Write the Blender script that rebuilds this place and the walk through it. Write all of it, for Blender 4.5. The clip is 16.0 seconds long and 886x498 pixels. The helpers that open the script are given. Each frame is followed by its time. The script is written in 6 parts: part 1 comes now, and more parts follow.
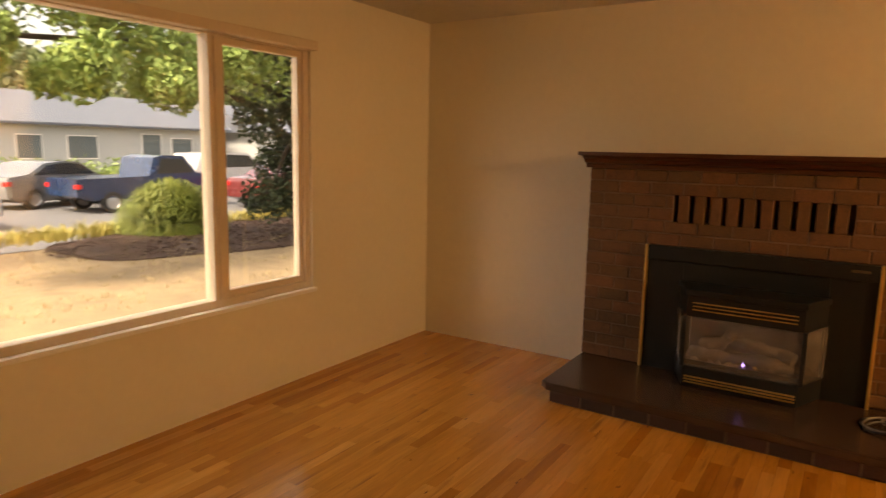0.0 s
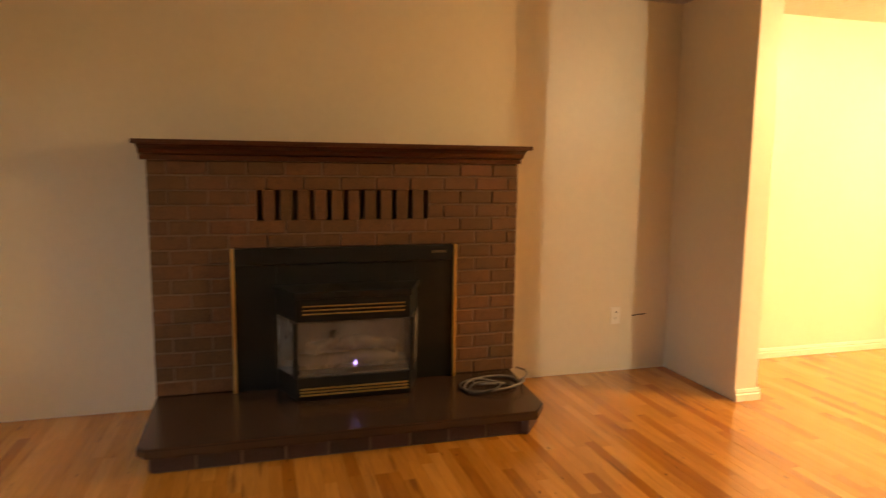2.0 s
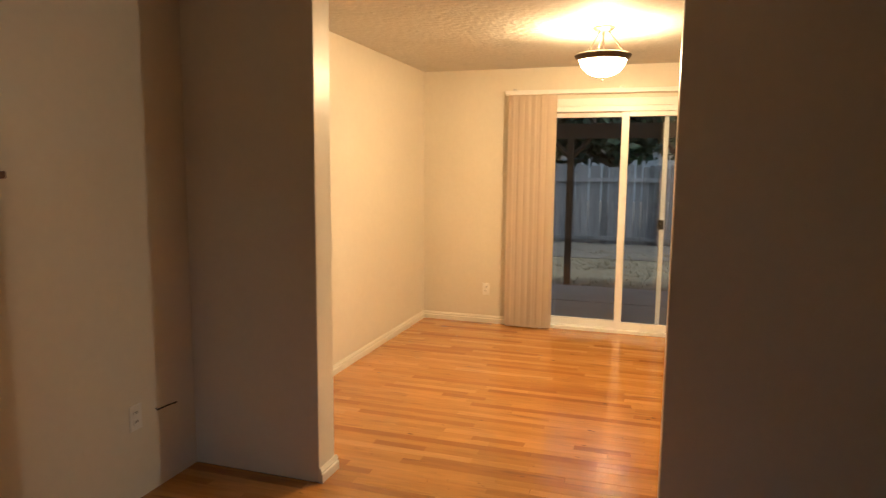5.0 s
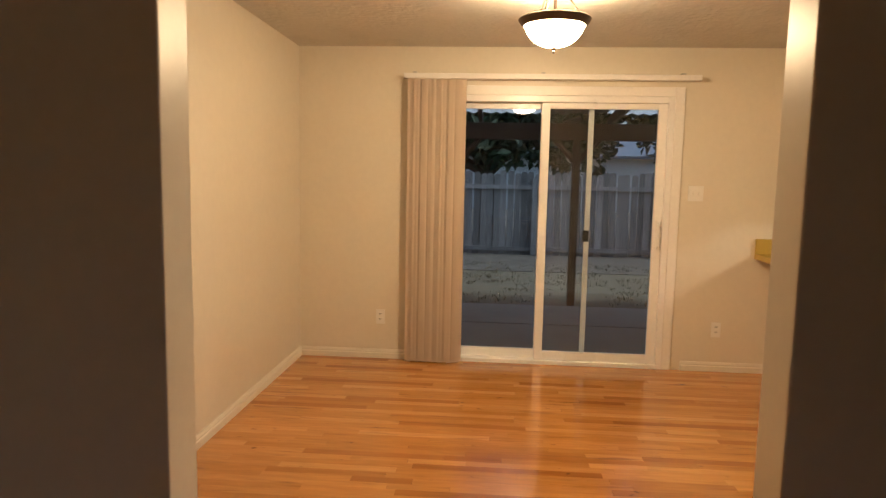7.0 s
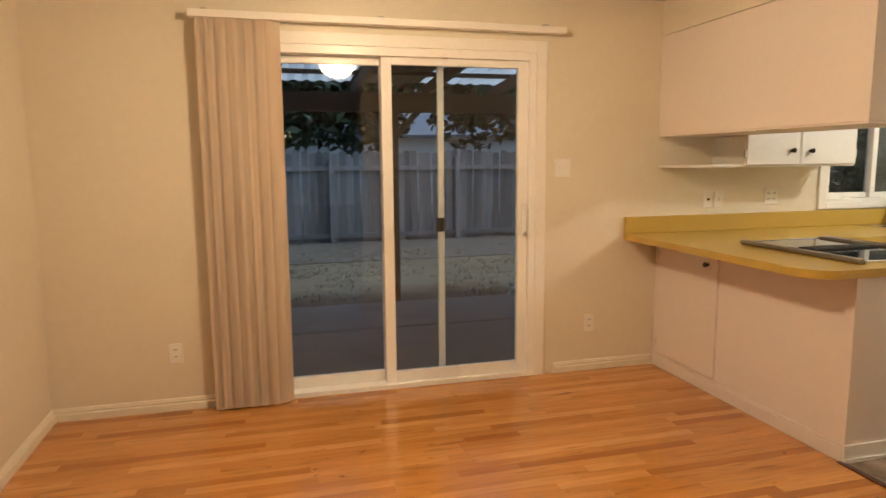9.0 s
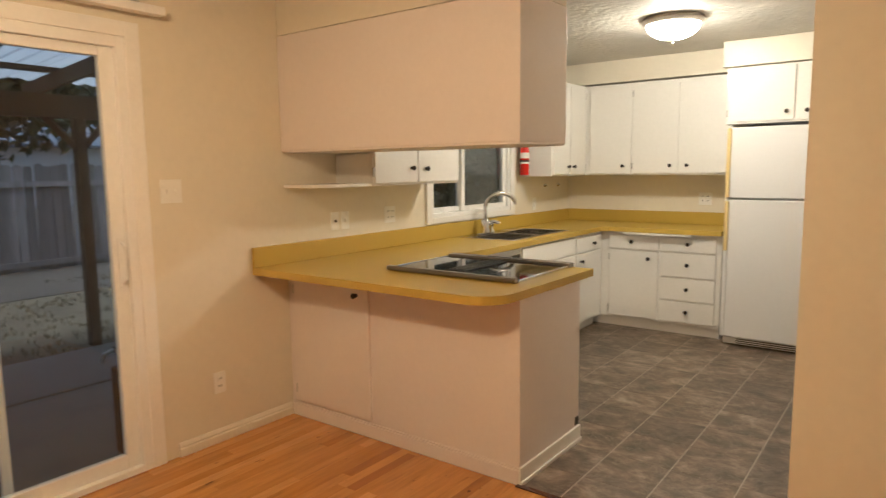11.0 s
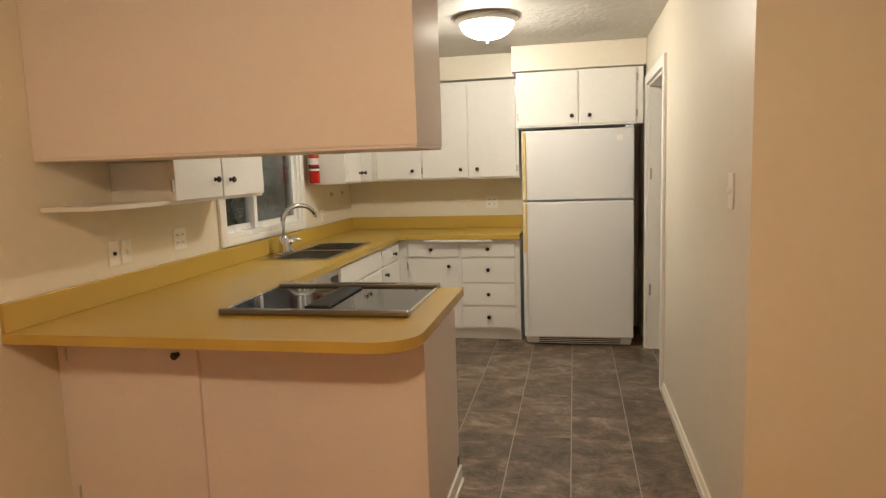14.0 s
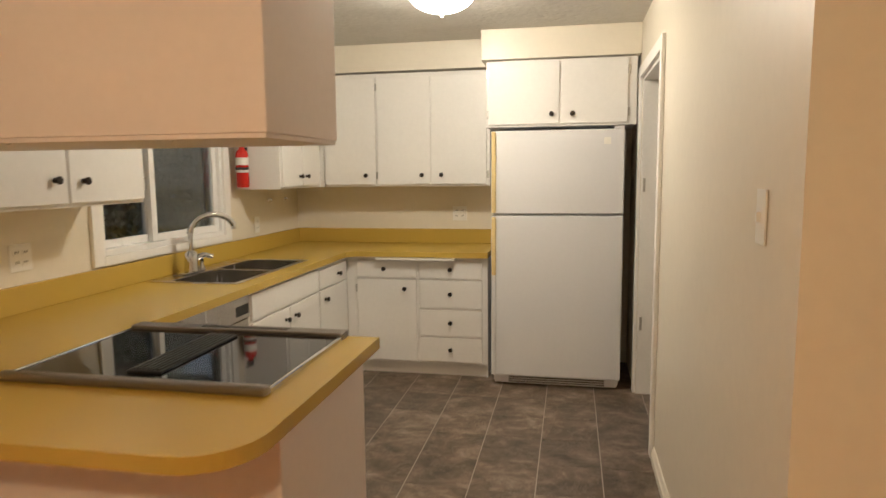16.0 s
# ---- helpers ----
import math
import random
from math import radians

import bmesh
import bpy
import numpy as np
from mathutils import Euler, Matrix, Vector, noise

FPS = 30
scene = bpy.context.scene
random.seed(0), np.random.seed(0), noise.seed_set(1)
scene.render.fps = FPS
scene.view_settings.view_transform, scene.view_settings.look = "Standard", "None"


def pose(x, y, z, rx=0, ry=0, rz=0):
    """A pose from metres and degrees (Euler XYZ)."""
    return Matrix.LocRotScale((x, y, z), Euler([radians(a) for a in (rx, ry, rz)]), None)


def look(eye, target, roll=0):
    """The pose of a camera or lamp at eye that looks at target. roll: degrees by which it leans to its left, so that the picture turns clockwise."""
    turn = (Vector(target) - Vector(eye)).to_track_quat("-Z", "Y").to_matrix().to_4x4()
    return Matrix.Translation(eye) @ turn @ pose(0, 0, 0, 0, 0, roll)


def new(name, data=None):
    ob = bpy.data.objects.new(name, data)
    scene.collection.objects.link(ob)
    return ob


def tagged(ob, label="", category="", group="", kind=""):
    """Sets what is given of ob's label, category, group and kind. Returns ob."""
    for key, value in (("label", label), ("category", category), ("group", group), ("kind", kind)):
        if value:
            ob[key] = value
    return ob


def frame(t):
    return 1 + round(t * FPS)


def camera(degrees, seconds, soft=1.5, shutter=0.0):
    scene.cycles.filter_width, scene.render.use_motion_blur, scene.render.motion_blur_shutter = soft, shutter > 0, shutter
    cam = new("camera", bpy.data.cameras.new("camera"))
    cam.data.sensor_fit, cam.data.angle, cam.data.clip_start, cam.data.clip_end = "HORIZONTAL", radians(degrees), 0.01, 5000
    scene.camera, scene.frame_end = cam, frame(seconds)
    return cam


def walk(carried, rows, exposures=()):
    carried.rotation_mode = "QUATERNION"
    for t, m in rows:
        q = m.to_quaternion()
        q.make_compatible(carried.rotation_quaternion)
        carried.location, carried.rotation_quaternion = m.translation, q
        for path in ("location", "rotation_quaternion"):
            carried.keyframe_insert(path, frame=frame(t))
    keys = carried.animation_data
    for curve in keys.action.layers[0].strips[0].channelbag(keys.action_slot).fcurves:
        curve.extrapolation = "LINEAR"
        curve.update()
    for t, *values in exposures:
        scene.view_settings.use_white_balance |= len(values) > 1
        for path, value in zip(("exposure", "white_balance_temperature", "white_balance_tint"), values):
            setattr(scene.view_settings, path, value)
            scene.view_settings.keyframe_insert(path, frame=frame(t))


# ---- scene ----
cam = camera(68.7, 16.0, 1.3, 0.4)
ROWS = [
    (0.0, 0.000, 0.000, 1.500, 33.08, -8.77, -1.15),
    (0.5, -0.275, 0.140, 1.483, 23.63, -8.08, -0.99),
    (1.0, -0.529, 0.255, 1.475, 13.13, -7.05, -1.21),
    (1.5, -0.817, 0.328, 1.404, -1.84, -7.51, 2.17),
    (2.0, -0.992, 0.507, 1.375, -16.01, -7.16, -0.63),
    (2.5, -1.140, 0.752, 1.432, -27.10, -6.20, 0.78),
    (3.0, -1.275, 0.984, 1.452, -40.22, -8.16, 0.65),
    (3.5, -1.318, 1.295, 1.449, -52.96, -7.75, 0.45),
    (4.0, -1.207, 1.582, 1.506, -59.03, -6.11, 1.17),
    (4.5, -1.092, 1.872, 1.499, -64.82, -6.21, 0.05),
    (5.0, -0.922, 2.160, 1.522, -72.21, -7.09, -0.53),
    (7.5, 0.474, 2.917, 1.448, -90.12, -6.24, -0.79),
    (8.0, 0.778, 3.054, 1.456, -96.73, -7.34, -0.36),
    (8.5, 1.060, 3.145, 1.456, -101.66, -9.24, -0.14),
    (9.0, 1.335, 3.124, 1.431, -105.08, -7.74, 0.46),
    (9.5, 1.624, 3.111, 1.465, -114.97, -7.86, -0.48),
    (10.0, 1.864, 3.083, 1.472, -125.89, -6.74, 0.85),
    (12.5, 2.641, 3.034, 1.484, -157.80, -7.63, -0.73),
    (13.0, 2.824, 2.959, 1.485, -159.99, -6.78, 1.28),
    (13.5, 2.976, 2.891, 1.492, -163.63, -6.65, 1.08),
    (14.0, 3.104, 2.829, 1.508, -168.66, -7.21, 1.83),
    (14.5, 3.146, 2.678, 1.486, -169.57, -7.36, 1.15),
    (15.0, 3.075, 2.422, 1.508, -168.51, -6.20, -0.84),
    (15.5, 3.017, 2.209, 1.488, -167.72, -8.62, 0.55),
    (16.0, 2.980, 1.924, 1.499, -168.84, -6.75, 0.55),
]
EXPOSURES = [(0.0, 2.68, 9300, 14), (1.0, 3.3, 9300, 11), (1.5, 3.35, 8500, 8), (2.0, 2.9, 7900, 6), (2.5, 2.65, 7000, 5), (3.5, 2.0, 6300, 5), (5.0, 1.52, 5850, 4),
             (7.5, 0.92, 5400, 5), (8.5, 0.98, 5350, 5), (10.0, 1.0, 5350, 5), (12.5, 0.6, 5300, 5), (16.0, 0.58, 5400, 7)]
walk(cam, [(t, pose(x, y, z, 90 + pitch, roll, yaw)) for t, x, y, z, yaw, pitch, roll in ROWS], EXPOSURES)

# ---- world and sun ----
world = bpy.data.worlds.new("world")
scene.world = world
world.use_nodes = True
wn = world.node_tree
sky = wn.nodes.new("ShaderNodeTexSky")
sky.sky_type = "NISHITA"
sky.sun_disc = False
sky.sun_elevation, sky.sun_rotation = radians(52), radians(180)
sky.air_density, sky.dust_density = 1.0, 5.0
haze = wn.nodes.new("ShaderNodeHueSaturation")
haze.inputs["Saturation"].default_value = 0.62
wn.links.new(sky.outputs[0], haze.inputs["Color"])
wn.links.new(haze.outputs[0], wn.nodes["Background"].inputs[0])
wn.nodes["Background"].inputs[1].default_value = 0.08
sun_data = bpy.data.lights.new("sun", "SUN")
sun_data.energy, sun_data.angle, sun_data.color = 0.85, radians(15), (1.0, 0.95, 0.88)
sun = new("sun", sun_data)
sun.matrix_world = look((0, -20, 26), (0, 0, 0.4))
LAMP_DINING = (1.0, 0.64, 0.32)
LAMP_KITCHEN = (1.0, 0.80, 0.56)
P_DINING, P_KITCHEN = 70.0, 70.0
GLOW = 0.45                     # share of the light that the frosted bowls themselves give; the rest is the bulbs

# ---- materials ----


def node(tree, kind, **inputs):
    n = tree.nodes.new(kind)
    for key, value in inputs.items():
        n.inputs[key.replace("_", " ")].default_value = value
    return n


def surf(name, color, rough=0.5, var=0.12, scale=2.5, fine=60.0, bump=0.05, bscale=250.0, metal=0.0, coat=0.0,
         stretch=(1, 1, 1), piece="", hue=0.0, rvar=0.1, spots=0.0, dist=0.002):
    """A surface with broad and fine variation of colour and gloss, fine relief, and a shade of its own for each piece."""
    m = bpy.data.materials.new(name)
    m.use_nodes = True
    t = m.node_tree
    b = t.nodes["Principled BSDF"]
    b.inputs["Metallic"].default_value = metal
    b.inputs["Coat Weight"].default_value = coat
    b.inputs["Coat Roughness"].default_value = 0.12
    geo = t.nodes.new("ShaderNodeNewGeometry")
    place = geo.outputs["Position"]
    rand = None
    if piece:
        rand = t.nodes.new("ShaderNodeObjectInfo").outputs["Random"] if piece == "object" else geo.outputs["Random Per Island"]
        shift = t.nodes.new("ShaderNodeVectorMath")
        shift.operation = "MULTIPLY_ADD"
        cmb = t.nodes.new("ShaderNodeCombineXYZ")
        for i in range(3):
            t.links.new(rand, cmb.inputs[i])
        t.links.new(cmb.outputs[0], shift.inputs[0])
        shift.inputs[1].default_value = (37.0, 53.0, 71.0)
        t.links.new(place, shift.inputs[2])
        place = shift.outputs[0]
    mp = t.nodes.new("ShaderNodeMapping")
    mp.inputs["Scale"].default_value = stretch
    t.links.new(place, mp.inputs["Vector"])
    big = node(t, "ShaderNodeTexNoise", Scale=scale, Detail=3.0)
    small = node(t, "ShaderNodeTexNoise", Scale=fine, Detail=4.0)
    t.links.new(mp.outputs[0], big.inputs["Vector"])
    t.links.new(mp.outputs[0], small.inputs["Vector"])
    mix = t.nodes.new("ShaderNodeMath")
    mix.operation = "ADD"
    t.links.new(big.outputs["Fac"], mix.inputs[0])
    t.links.new(small.outputs["Fac"], mix.inputs[1])
    val = t.nodes.new("ShaderNodeMapRange")
    val.inputs["From Min"].default_value, val.inputs["From Max"].default_value = 0.6, 1.4
    val.inputs["To Min"].default_value, val.inputs["To Max"].default_value = 1 - var, 1 + var
    t.links.new(mix.outputs[0], val.inputs["Value"])
    hsv = t.nodes.new("ShaderNodeHueSaturation")
    hsv.inputs["Color"].default_value = (*color, 1)
    value = val.outputs[0]
    if piece:
        pr = t.nodes.new("ShaderNodeMapRange")
        pr.inputs["To Min"].default_value, pr.inputs["To Max"].default_value = 1 - hue, 1 + hue
        t.links.new(rand, pr.inputs["Value"])
        mul = t.nodes.new("ShaderNodeMath")
        mul.operation = "MULTIPLY"
        t.links.new(value, mul.inputs[0])
        t.links.new(pr.outputs[0], mul.inputs[1])
        value = mul.outputs[0]
        hr = t.nodes.new("ShaderNodeMapRange")
        hr.inputs["To Min"].default_value, hr.inputs["To Max"].default_value = 0.5 + 0.035 * hue, 0.5 - 0.035 * hue
        t.links.new(rand, hr.inputs["Value"])
        t.links.new(hr.outputs[0], hsv.inputs["Hue"])
    t.links.new(value, hsv.inputs["Value"])
    out = hsv.outputs[0]
    if spots:
        sp = node(t, "ShaderNodeTexNoise", Scale=scale * 3.3, Detail=2.0)
        t.links.new(mp.outputs[0], sp.inputs["Vector"])
        sr = t.nodes.new("ShaderNodeMapRange")
        sr.inputs["From Min"].default_value, sr.inputs["From Max"].default_value = 0.52, 0.74
        sr.inputs["To Max"].default_value = spots
        t.links.new(sp.outputs["Fac"], sr.inputs["Value"])
        dk = t.nodes.new("ShaderNodeMix")
        dk.data_type = "RGBA"
        t.links.new(sr.outputs[0], dk.inputs["Factor"])
        t.links.new(out, dk.inputs["A"])
        dk.inputs["B"].default_value = (*(c * 0.45 for c in color), 1)
        out = dk.outputs["Result"]
    t.links.new(out, b.inputs["Base Color"])
    rr = t.nodes.new("ShaderNodeMapRange")
    rr.inputs["To Min"].default_value, rr.inputs["To Max"].default_value = max(rough - rvar, 0.02), min(rough + rvar, 1)
    t.links.new(big.outputs["Fac"], rr.inputs["Value"])
    t.links.new(rr.outputs[0], b.inputs["Roughness"])
    if bump:
        bn = node(t, "ShaderNodeTexNoise", Scale=bscale, Detail=3.0)
        t.links.new(mp.outputs[0], bn.inputs["Vector"])
        bp = node(t, "ShaderNodeBump", Strength=bump, Distance=dist)
        t.links.new(bn.outputs["Fac"], bp.inputs["Height"])
        t.links.new(bp.outputs[0], b.inputs["Normal"])
    return m


def plain(name, color, rough, metal=0.0, coat=0.0, scale=1.5, amount=0.04):
    """A smooth, even surface with only a slow drift of colour."""
    m = bpy.data.materials.new(name)
    m.use_nodes = True
    t = m.node_tree
    b = t.nodes["Principled BSDF"]
    b.inputs["Metallic"].default_value, b.inputs["Roughness"].default_value, b.inputs["Coat Weight"].default_value = metal, rough, coat
    geo = t.nodes.new("ShaderNodeNewGeometry")
    n = node(t, "ShaderNodeTexNoise", Scale=scale, Detail=2.0)
    t.links.new(geo.outputs["Position"], n.inputs["Vector"])
    mx = t.nodes.new("ShaderNodeMix")
    mx.data_type = "RGBA"
    mx.inputs["A"].default_value = (*(c * (1 - amount) for c in color), 1)
    mx.inputs["B"].default_value = (*(min(c * (1 + amount), 1) for c in color), 1)
    t.links.new(n.outputs["Fac"], mx.inputs["Factor"])
    t.links.new(mx.outputs["Result"], b.inputs["Base Color"])
    return m


def glow(name, color, strength):
    m = bpy.data.materials.new(name)
    m.use_nodes = True
    b = m.node_tree.nodes["Principled BSDF"]
    b.inputs["Base Color"].default_value = (0.8, 0.78, 0.72, 1)
    b.inputs["Emission Color"].default_value = (*color, 1)
    b.inputs["Emission Strength"].default_value = strength
    return m


def lit_bowl(name, color, strength):
    """Frosted glass that glows and lets part of the bulb's light straight through."""
    m = bpy.data.materials.new(name)
    m.use_nodes = True
    t = m.node_tree
    t.nodes.remove(t.nodes["Principled BSDF"])
    em = t.nodes.new("ShaderNodeEmission")
    em.inputs[0].default_value, em.inputs[1].default_value = (*color, 1), strength * 2.0
    tr = t.nodes.new("ShaderNodeBsdfTransparent")
    mx = t.nodes.new("ShaderNodeMixShader")
    mx.inputs[0].default_value = 0.5
    t.links.new(tr.outputs[0], mx.inputs[1])
    t.links.new(em.outputs[0], mx.inputs[2])
    t.links.new(mx.outputs[0], t.nodes["Material Output"].inputs["Surface"])
    return m


def pane_glass(name, tint=(1, 1, 1)):
    """Thin window glass: clear, with a gloss that grows at a slant."""
    m = bpy.data.materials.new(name)
    m.use_nodes = True
    t = m.node_tree
    t.nodes.remove(t.nodes["Principled BSDF"])
    tr = t.nodes.new("ShaderNodeBsdfTransparent")
    tr.inputs[0].default_value = (*tint, 1)
    gl = t.nodes.new("ShaderNodeBsdfGlossy")
    gl.inputs["Roughness"].default_value = 0.0
    lw = node(t, "ShaderNodeLayerWeight", Blend=0.5)
    pw = t.nodes.new("ShaderNodeMath")
    pw.operation = "POWER"
    pw.inputs[1].default_value = 4.0
    t.links.new(lw.outputs["Facing"], pw.inputs[0])
    fr = t.nodes.new("ShaderNodeMapRange")
    fr.inputs["To Min"].default_value, fr.inputs["To Max"].default_value = 0.045, 0.9
    t.links.new(pw.outputs[0], fr.inputs["Value"])
    mx = t.nodes.new("ShaderNodeMixShader")
    t.links.new(fr.outputs[0], mx.inputs[0])
    t.links.new(tr.outputs[0], mx.inputs[1])
    t.links.new(gl.outputs[0], mx.inputs[2])
    t.links.new(mx.outputs[0], t.nodes["Material Output"].inputs["Surface"])
    return m


def translucent(name, color):
    """A sheet that lets daylight glimmer through."""
    m = bpy.data.materials.new(name)
    m.use_nodes = True
    t = m.node_tree
    b = t.nodes["Principled BSDF"]
    b.inputs["Base Color"].default_value = (*color, 1)
    b.inputs["Roughness"].default_value = 0.4
    tl = t.nodes.new("ShaderNodeBsdfTranslucent")
    tl.inputs[0].default_value = (*color, 1)
    mx = t.nodes.new("ShaderNodeMixShader")
    mx.inputs[0].default_value = 0.6
    t.links.new(b.outputs[0], mx.inputs[1])
    t.links.new(tl.outputs[0], mx.inputs[2])
    t.links.new(mx.outputs[0], t.nodes["Material Output"].inputs["Surface"])
    return m


def mesh_screen(name):
    """Fine grey insect mesh: part open, part dull grey wire."""
    m = bpy.data.materials.new(name)
    m.use_nodes = True
    t = m.node_tree
    t.nodes["Principled BSDF"].inputs["Base Color"].default_value = (0.20, 0.195, 0.18, 1)
    t.nodes["Principled BSDF"].inputs["Roughness"].default_value = 0.7
    tr = t.nodes.new("ShaderNodeBsdfTransparent")
    mx = t.nodes.new("ShaderNodeMixShader")
    mx.inputs[0].default_value = 0.42
    t.links.new(tr.outputs[0], mx.inputs[1])
    t.links.new(t.nodes["Principled BSDF"].outputs[0], mx.inputs[2])
    t.links.new(mx.outputs[0], t.nodes["Material Output"].inputs["Surface"])
    return m


def hazy_pane(name):
    """Stove glass with a thin, patchy whitish layer mixed over the clear pane."""
    m = pane_glass(name, (0.75, 0.72, 0.7))
    t = m.node_tree
    film = t.nodes.new("ShaderNodeBsdfDiffuse")
    film.inputs[0].default_value = (0.42, 0.37, 0.33, 1)
    no = node(t, "ShaderNodeTexNoise", Scale=9.0, Detail=5.0)
    geo = t.nodes.new("ShaderNodeNewGeometry")
    t.links.new(geo.outputs["Position"], no.inputs["Vector"])
    mr = t.nodes.new("ShaderNodeMapRange")
    mr.inputs["From Min"].default_value, mr.inputs["From Max"].default_value = 0.3, 0.75
    mr.inputs["To Min"].default_value, mr.inputs["To Max"].default_value = 0.12, 0.45
    t.links.new(no.outputs["Fac"], mr.inputs["Value"])
    mx = t.nodes.new("ShaderNodeMixShader")
    out = t.nodes["Material Output"].inputs["Surface"]
    old = out.links[0].from_socket
    t.links.new(mr.outputs[0], mx.inputs[0])
    t.links.new(old, mx.inputs[1])
    t.links.new(film.outputs[0], mx.inputs[2])
    t.links.new(mx.outputs[0], out)
    return m


def slate(name):
    """Slate-look vinyl: mottled brown and grey with pale veins, each tile cut from another place."""
    m = bpy.data.materials.new(name)
    m.use_nodes = True
    t = m.node_tree
    b = t.nodes["Principled BSDF"]
    geo = t.nodes.new("ShaderNodeNewGeometry")
    rand = t.nodes.new("ShaderNodeObjectInfo").outputs["Random"]
    cmb = t.nodes.new("ShaderNodeCombineXYZ")
    for i in range(3):
        t.links.new(rand, cmb.inputs[i])
    ad = t.nodes.new("ShaderNodeVectorMath")
    ad.operation = "MULTIPLY_ADD"
    ad.inputs[1].default_value = (61.0, 47.0, 83.0)
    t.links.new(cmb.outputs[0], ad.inputs[0])
    t.links.new(geo.outputs["Position"], ad.inputs[2])
    mp = t.nodes.new("ShaderNodeMapping")
    mp.inputs["Scale"].default_value = (0.92, 1.12, 1.0)
    t.links.new(ad.outputs[0], mp.inputs["Vector"])
    big = node(t, "ShaderNodeTexNoise", Scale=5.0, Detail=14.0, Roughness=0.72, Distortion=0.35)
    vein = node(t, "ShaderNodeTexNoise", Scale=4.5, Detail=9.0, Roughness=0.7, Distortion=1.3)
    t.links.new(mp.outputs[0], big.inputs["Vector"])
    t.links.new(mp.outputs[0], vein.inputs["Vector"])
    ramp = t.nodes.new("ShaderNodeValToRGB")
    e = ramp.color_ramp.elements
    e[0].position, e[0].color = 0.34, (0.040, 0.028, 0.018, 1)
    e[1].position, e[1].color = 0.70, (0.40, 0.325, 0.25, 1)
    for at, c in ((0.45, (0.094, 0.066, 0.043, 1)), (0.53, (0.150, 0.108, 0.074, 1)), (0.60, (0.235, 0.180, 0.130, 1))):
        k = e.new(at)
        k.color = c
    t.links.new(big.outputs["Fac"], ramp.inputs["Fac"])
    off = t.nodes.new("ShaderNodeMath")
    off.operation = "SUBTRACT"
    off.inputs[1].default_value = 0.5
    t.links.new(vein.outputs["Fac"], off.inputs[0])
    size = t.nodes.new("ShaderNodeMath")
    size.operation = "ABSOLUTE"
    t.links.new(off.outputs[0], size.inputs[0])
    vr = t.nodes.new("ShaderNodeMapRange")
    vr.inputs["From Min"].default_value, vr.inputs["From Max"].default_value = 0.0, 0.022
    vr.inputs["To Min"].default_value, vr.inputs["To Max"].default_value = 0.42, 0.0
    t.links.new(size.outputs[0], vr.inputs["Value"])
    mx = t.nodes.new("ShaderNodeMix")
    mx.data_type = "RGBA"
    mx.inputs["B"].default_value = (0.30, 0.245, 0.19, 1)
    t.links.new(vr.outputs[0], mx.inputs["Factor"])
    t.links.new(ramp.outputs["Color"], mx.inputs["A"])
    hs = t.nodes.new("ShaderNodeHueSaturation")
    pr = t.nodes.new("ShaderNodeMapRange")
    pr.inputs["To Min"].default_value, pr.inputs["To Max"].default_value = 0.8, 1.2
    t.links.new(rand, pr.inputs["Value"])
    t.links.new(pr.outputs[0], hs.inputs["Value"])
    t.links.new(mx.outputs["Result"], hs.inputs["Color"])
    t.links.new(hs.outputs[0], b.inputs["Base Color"])
    b.inputs["Roughness"].default_value = 0.38
    bp = node(t, "ShaderNodeBump", Strength=0.35, Distance=0.003)
    t.links.new(big.outputs["Fac"], bp.inputs["Height"])
    t.links.new(bp.outputs[0], b.inputs["Normal"])
    return m


